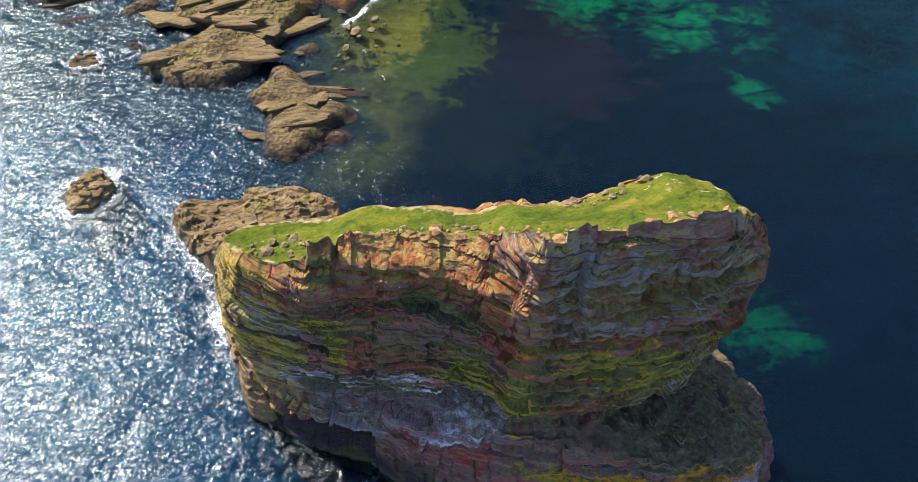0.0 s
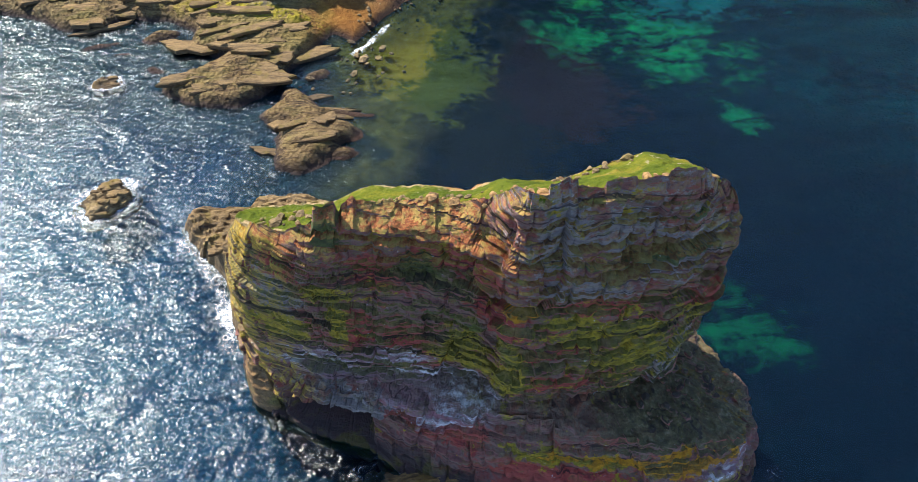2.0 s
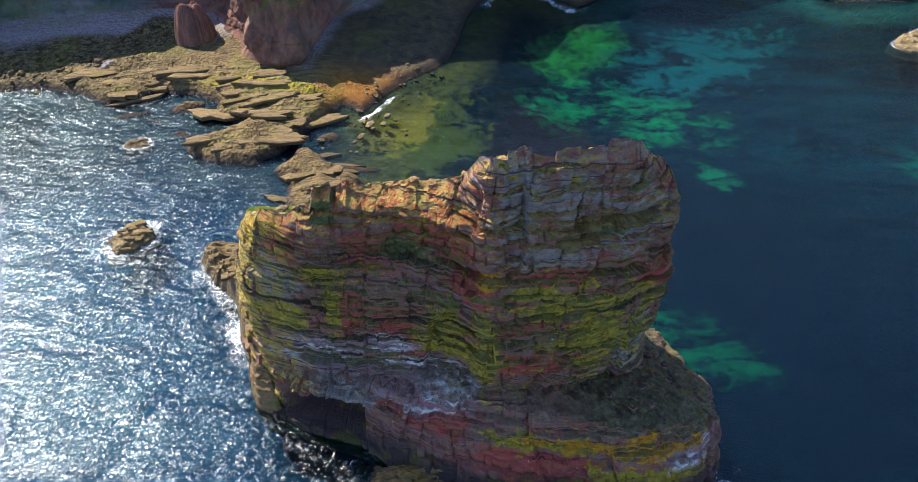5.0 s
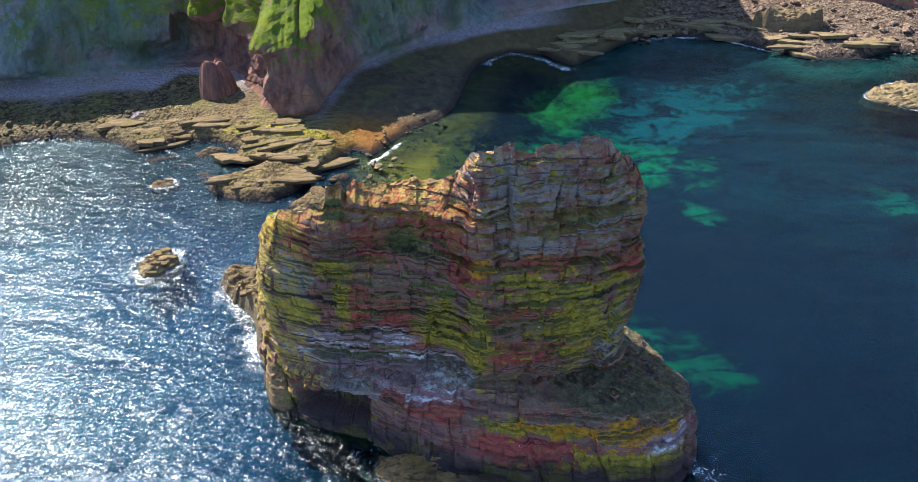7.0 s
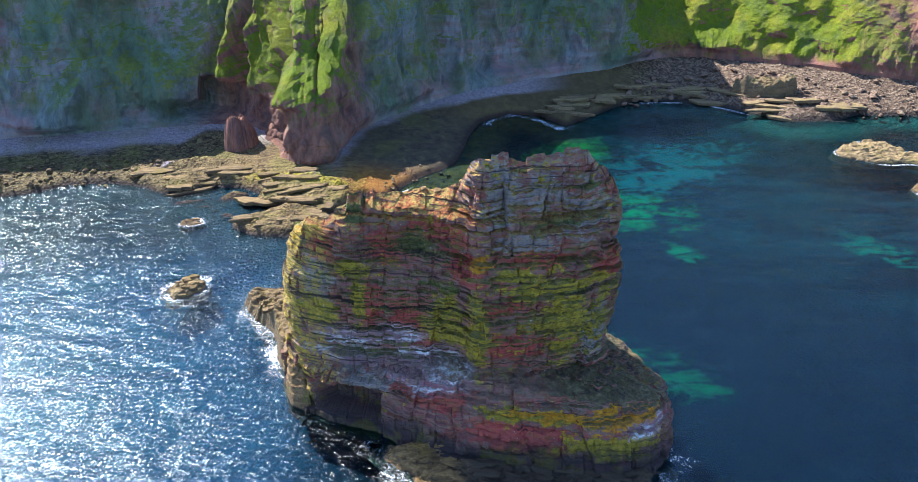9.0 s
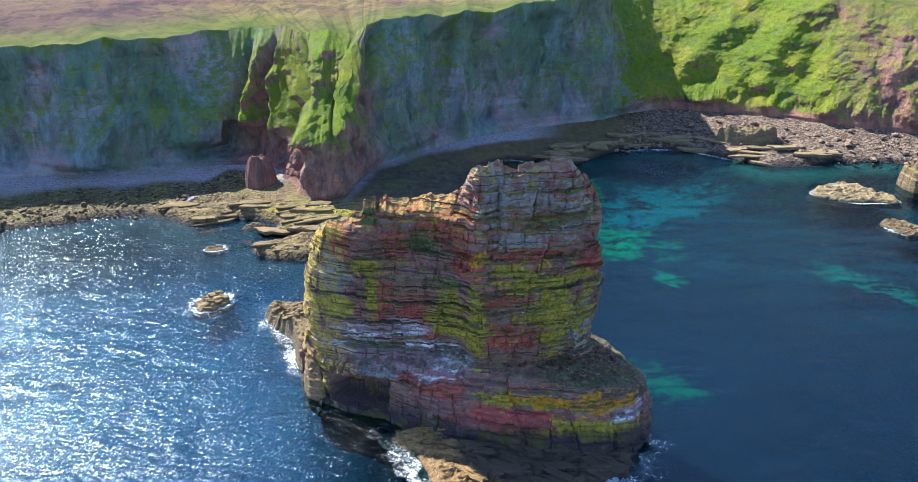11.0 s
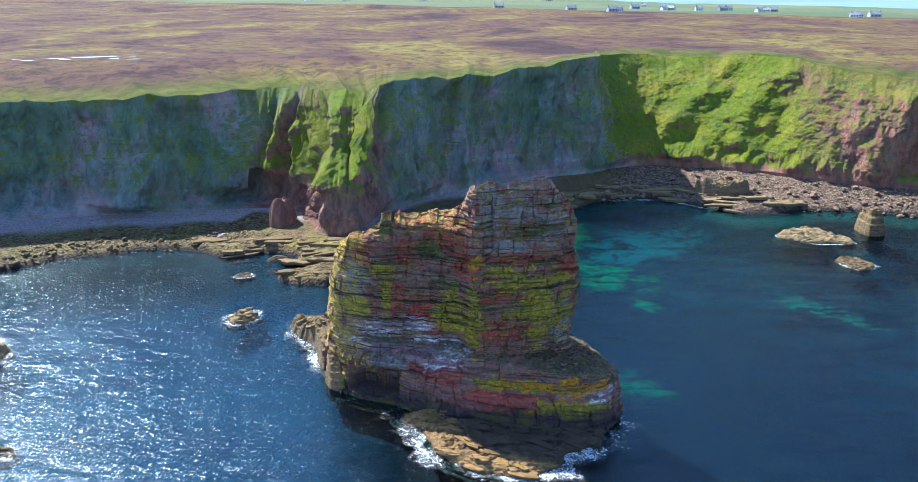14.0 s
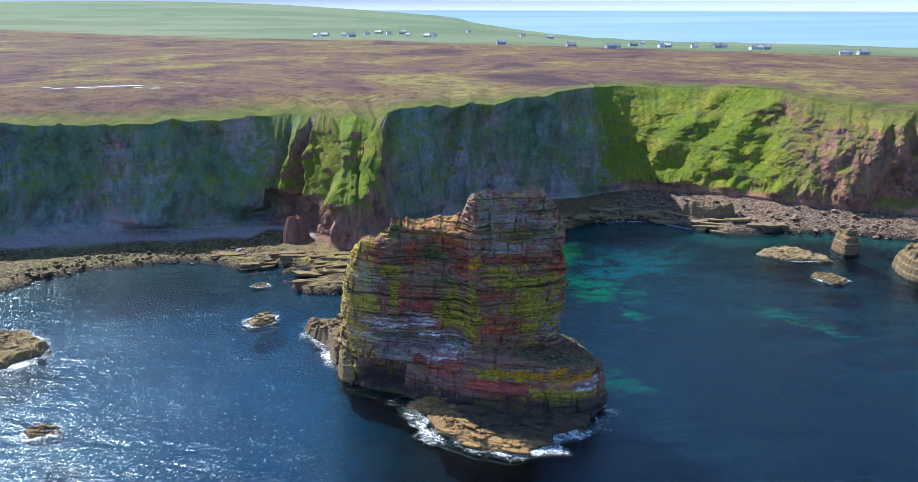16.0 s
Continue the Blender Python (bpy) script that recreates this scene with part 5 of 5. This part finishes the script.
def land_z(x, y):
    d = np.hypot(land_points[:, 0] - x, land_points[:, 1] - y)
    k = np.argsort(d)[:4]
    w = 1 / (d[k] + 0.1)
    return float((land_points[k, 2] * w).sum() / w.sum())


def box(bm, x0, x1, y0, y1, z0, z1):
    vs = [bm.verts.new(c) for c in ((x0, y0, z0), (x1, y0, z0), (x1, y1, z0), (x0, y1, z0), (x0, y0, z1), (x1, y0, z1), (x1, y1, z1), (x0, y1, z1))]
    for f in ((3, 2, 1, 0), (4, 5, 6, 7), (0, 1, 5, 4), (1, 2, 6, 5), (2, 3, 7, 6), (3, 0, 4, 7)):
        bm.faces.new([vs[i] for i in f])


def build_house(wall, ln, wd, h, label):
    root = thing("house", label, "house", group="scattered croft houses")
    bm = bmesh.new()
    box(bm, -ln / 2, ln / 2, -wd / 2, wd / 2, -1.5, h)
    for e in (-ln / 2, ln / 2):
        s_ = 0.25 if e < 0 else -0.25
        v = [bm.verts.new(c) for c in ((e, -wd / 2, h), (e, wd / 2, h), (e, 0, h + wd * 0.42), (e + s_, -wd / 2, h), (e + s_, wd / 2, h), (e + s_, 0, h + wd * 0.42))]
        for f in ((0, 1, 2), (5, 4, 3), (0, 2, 5, 3), (1, 4, 5, 2)):
            bm.faces.new([v[i] for i in f])
    part("wall", bm, wall, root)
    bm = bmesh.new()
    for sgn in (-1, 1):
        a = [(-ln / 2 - 0.2, sgn * (wd / 2 + 0.3), h - 0.15), (ln / 2 + 0.2, sgn * (wd / 2 + 0.3), h - 0.15), (ln / 2 + 0.2, 0, h + wd * 0.43), (-ln / 2 - 0.2, 0, h + wd * 0.43)]
        lo = [bm.verts.new(c) for c in a]
        hi = [bm.verts.new((c[0], c[1], c[2] + 0.2)) for c in a]
        for f in ([hi[0], hi[1], hi[2], hi[3]], [lo[3], lo[2], lo[1], lo[0]]):
            bm.faces.new(f)
        for i in range(4):
            bm.faces.new([lo[i], lo[(i + 1) % 4], hi[(i + 1) % 4], hi[i]])
    part("roof", bm, M_SLATE, root)
    for e in (-ln / 2 + 0.6, ln / 2 - 0.6):
        bm = bmesh.new()
        box(bm, e - 0.5, e + 0.5, -0.4, 0.4, h + wd * 0.3, h + wd * 0.43 + 1.3)
        part("chimney", bm, M_STONE, root)
    for i in range(3):
        bm = bmesh.new()
        cx = (i - 1) * ln * 0.3
        box(bm, cx - 0.5, cx + 0.5, -wd / 2 - 0.03, -wd / 2 + 0.05, 0.9, 2.2)
        part("window", bm, M_GLASS, root)
    return root


house_w = build_house(M_WHITE, 7.5, 4.6, 2.6, "small whitewashed house with a slate roof on the green fields")
house_s = build_house(M_STONE, 11, 5.5, 2.6, "long grey stone farm building with a slate roof on the fields")
HOMES = [(44, 780, 1), (120, 751, 1), (154, 696, 1), (162, 702, 0), (209, 851, 1), (224, 769, 0), (232, 775, 1), (262, 769, 0), (288, 772, 1), (297, 776, 0), (318, 741, 0), (328, 745, 0), (336, 752, 1), (367, 627, 0), (374, 633, 0), (392, 640, 1),
         (-206, 1008, 0), (-196, 1025, 1), (-170, 1030, 0), (-156, 1010, 1), (-140, 1060, 0), (-128, 1120, 1), (-110, 1090, 0), (-95, 1190, 0), (-90, 1100, 1), (-78, 1040, 0), (-49, 1012, 1), (-40, 1030, 0), (255, 1010, 0), (280, 1000, 1), (12, 1260, 0), (95, 1150, 0), (140, 1160, 1)]
rh = random.Random(5)
first = {0: house_w, 1: house_s}
for x, y, k in HOMES:
    m = pose(x, y, land_z(x, y), 0, 0, rh.uniform(-35, 35))
    if first[k] is not None:
        house = first[k]
        house.matrix_basis = m
        first[k] = None
    else:
        house = copy_thing(house_s if k else house_w, m)


def build_pool(x, y, rx, ry, turn, seed):
    n = 26
    r = random.Random(seed)
    me = bpy.data.meshes.new("moor_pool")
    c, s_ = math.cos(radians(turn)), math.sin(radians(turn))
    vs = []
    for i in range(n):
        a = 2 * math.pi * i / n
        f = r.uniform(0.55, 1.1)
        u, w = math.cos(a) * rx * f, math.sin(a) * ry * f
        vs.append((u * c - w * s_, u * s_ + w * c, 0))
    me.from_pydata(vs, [], [tuple(range(n))])
    me.materials.append(M_POOL)
    ob = new("moor_pool", me)
    ob.location = (x, y, land_z(x, y) + 0.35)
    tagged(ob, "small peat pool on the moor, white sky sheen painted into its colour", "pool", "pools on the moor")


# near-white base colour painted in place of the sky's reflection
kp = Nodes("pool water with painted sky sheen")
M_POOL = kp.done((0.62, 0.66, 0.70), 0.12, None, 0.5)
for i, (x, y, rx, ry) in enumerate([(-184, 246, 9, 2.5), (-176, 252, 6, 2), (-196, 240, 5, 1.8), (-190, 236, 3.5, 1.4), (-206, 232, 4, 1.2), (-168, 240, 3, 1.1), (-158, 238, 4, 1.2), (-163, 250, 2, 1), (-143, 248, 2.5, 0.8), (-150, 255, 2, 0.8), (-214, 238, 3, 1)]):
    build_pool(x, y, rx, ry, 12, 70 + i)


# ---- loose stones on top of the stack ----
def turf_z(x, y):
    g = turf_points[0]
    return float(g[np.argmin((g[:, 0] - x) ** 2 + (g[:, 1] - y) ** 2), 2])


boulder_field([(-27, 11), (-22, 9), (-20, 11), (-23, 15), (-27, 15)], 26, (0.4, 1.5), B_PALE, 61, stack, z_of=turf_z)
boulder_field([(4, 9), (12, 11), (14, 13), (10, 13.5), (4, 12)], 22, (0.4, 1.2), B_PALE, 63, stack, z_of=turf_z)
boulder_field([(-16, 7), (-3, 7), (-2, 9), (-16, 9.5)], 18, (0.3, 0.8), B_PALE, 64, stack, z_of=turf_z)
B_RIM = with_material(BOULDERS, M_RIM)
boulder_field([(-23, 8.2), (-16, 6.8), (-9, 7.2), (-3.5, 4.5), (-1, 0.4), (1, -0.8), (14, 0.6), (18, 3), (18.5, 5), (13, 3), (1, 1.4), (-3, 6.4), (-9, 9), (-20, 9.5)], 120, (0.35, 1.5), B_RIM, 66, stack, z_of=turf_z, sink=0.1)
piece("boulder", B_PALE[2], pose(12.3, 13.2, turf_z(12.3, 13.2) + 0.3) @ Matrix.Diagonal((1.7, 1.2, 1.2, 1)), stack)


def rock_z(name):
    g = mound_points[name]
    return lambda x, y: float(g[np.argmin((g[:, 0] - x) ** 2 + (g[:, 1] - y) ** 2), 2])


def slabs_on(name, count, sizes, strike, meshes, seed):
    """Loose bedding slabs lying on a low rock."""
    r, parent, z_of, poly = random.Random(seed), bpy.data.objects[name], rock_z(name), None
    g = mound_points[name]
    top = g[g[:, 2] > WL + 0.6]
    for _ in range(count):
        x, y, z = top[r.randrange(len(top))]
        ln = r.uniform(*sizes)
        m = pose(x, y, z - 0.1, r.uniform(-9, 3), r.uniform(-5, 5), strike + r.gauss(0, 12)) @ Matrix.Diagonal((ln, ln * r.uniform(0.3, 0.6), r.uniform(0.5, 1.0), 1))
        piece("rock_slab", meshes[r.randrange(9)], m, parent)


S_APRON = with_material(SLABS, M_APRON)
slabs_on("rock_apron", 70, (2, 6.5), -28, S_APRON, 81)
slabs_on("low_skerry", 26, (1.5, 3.6), 20, S_SHORE, 83)
slabs_on("islet", 14, (1.5, 4), 10, S_SHORE, 85)
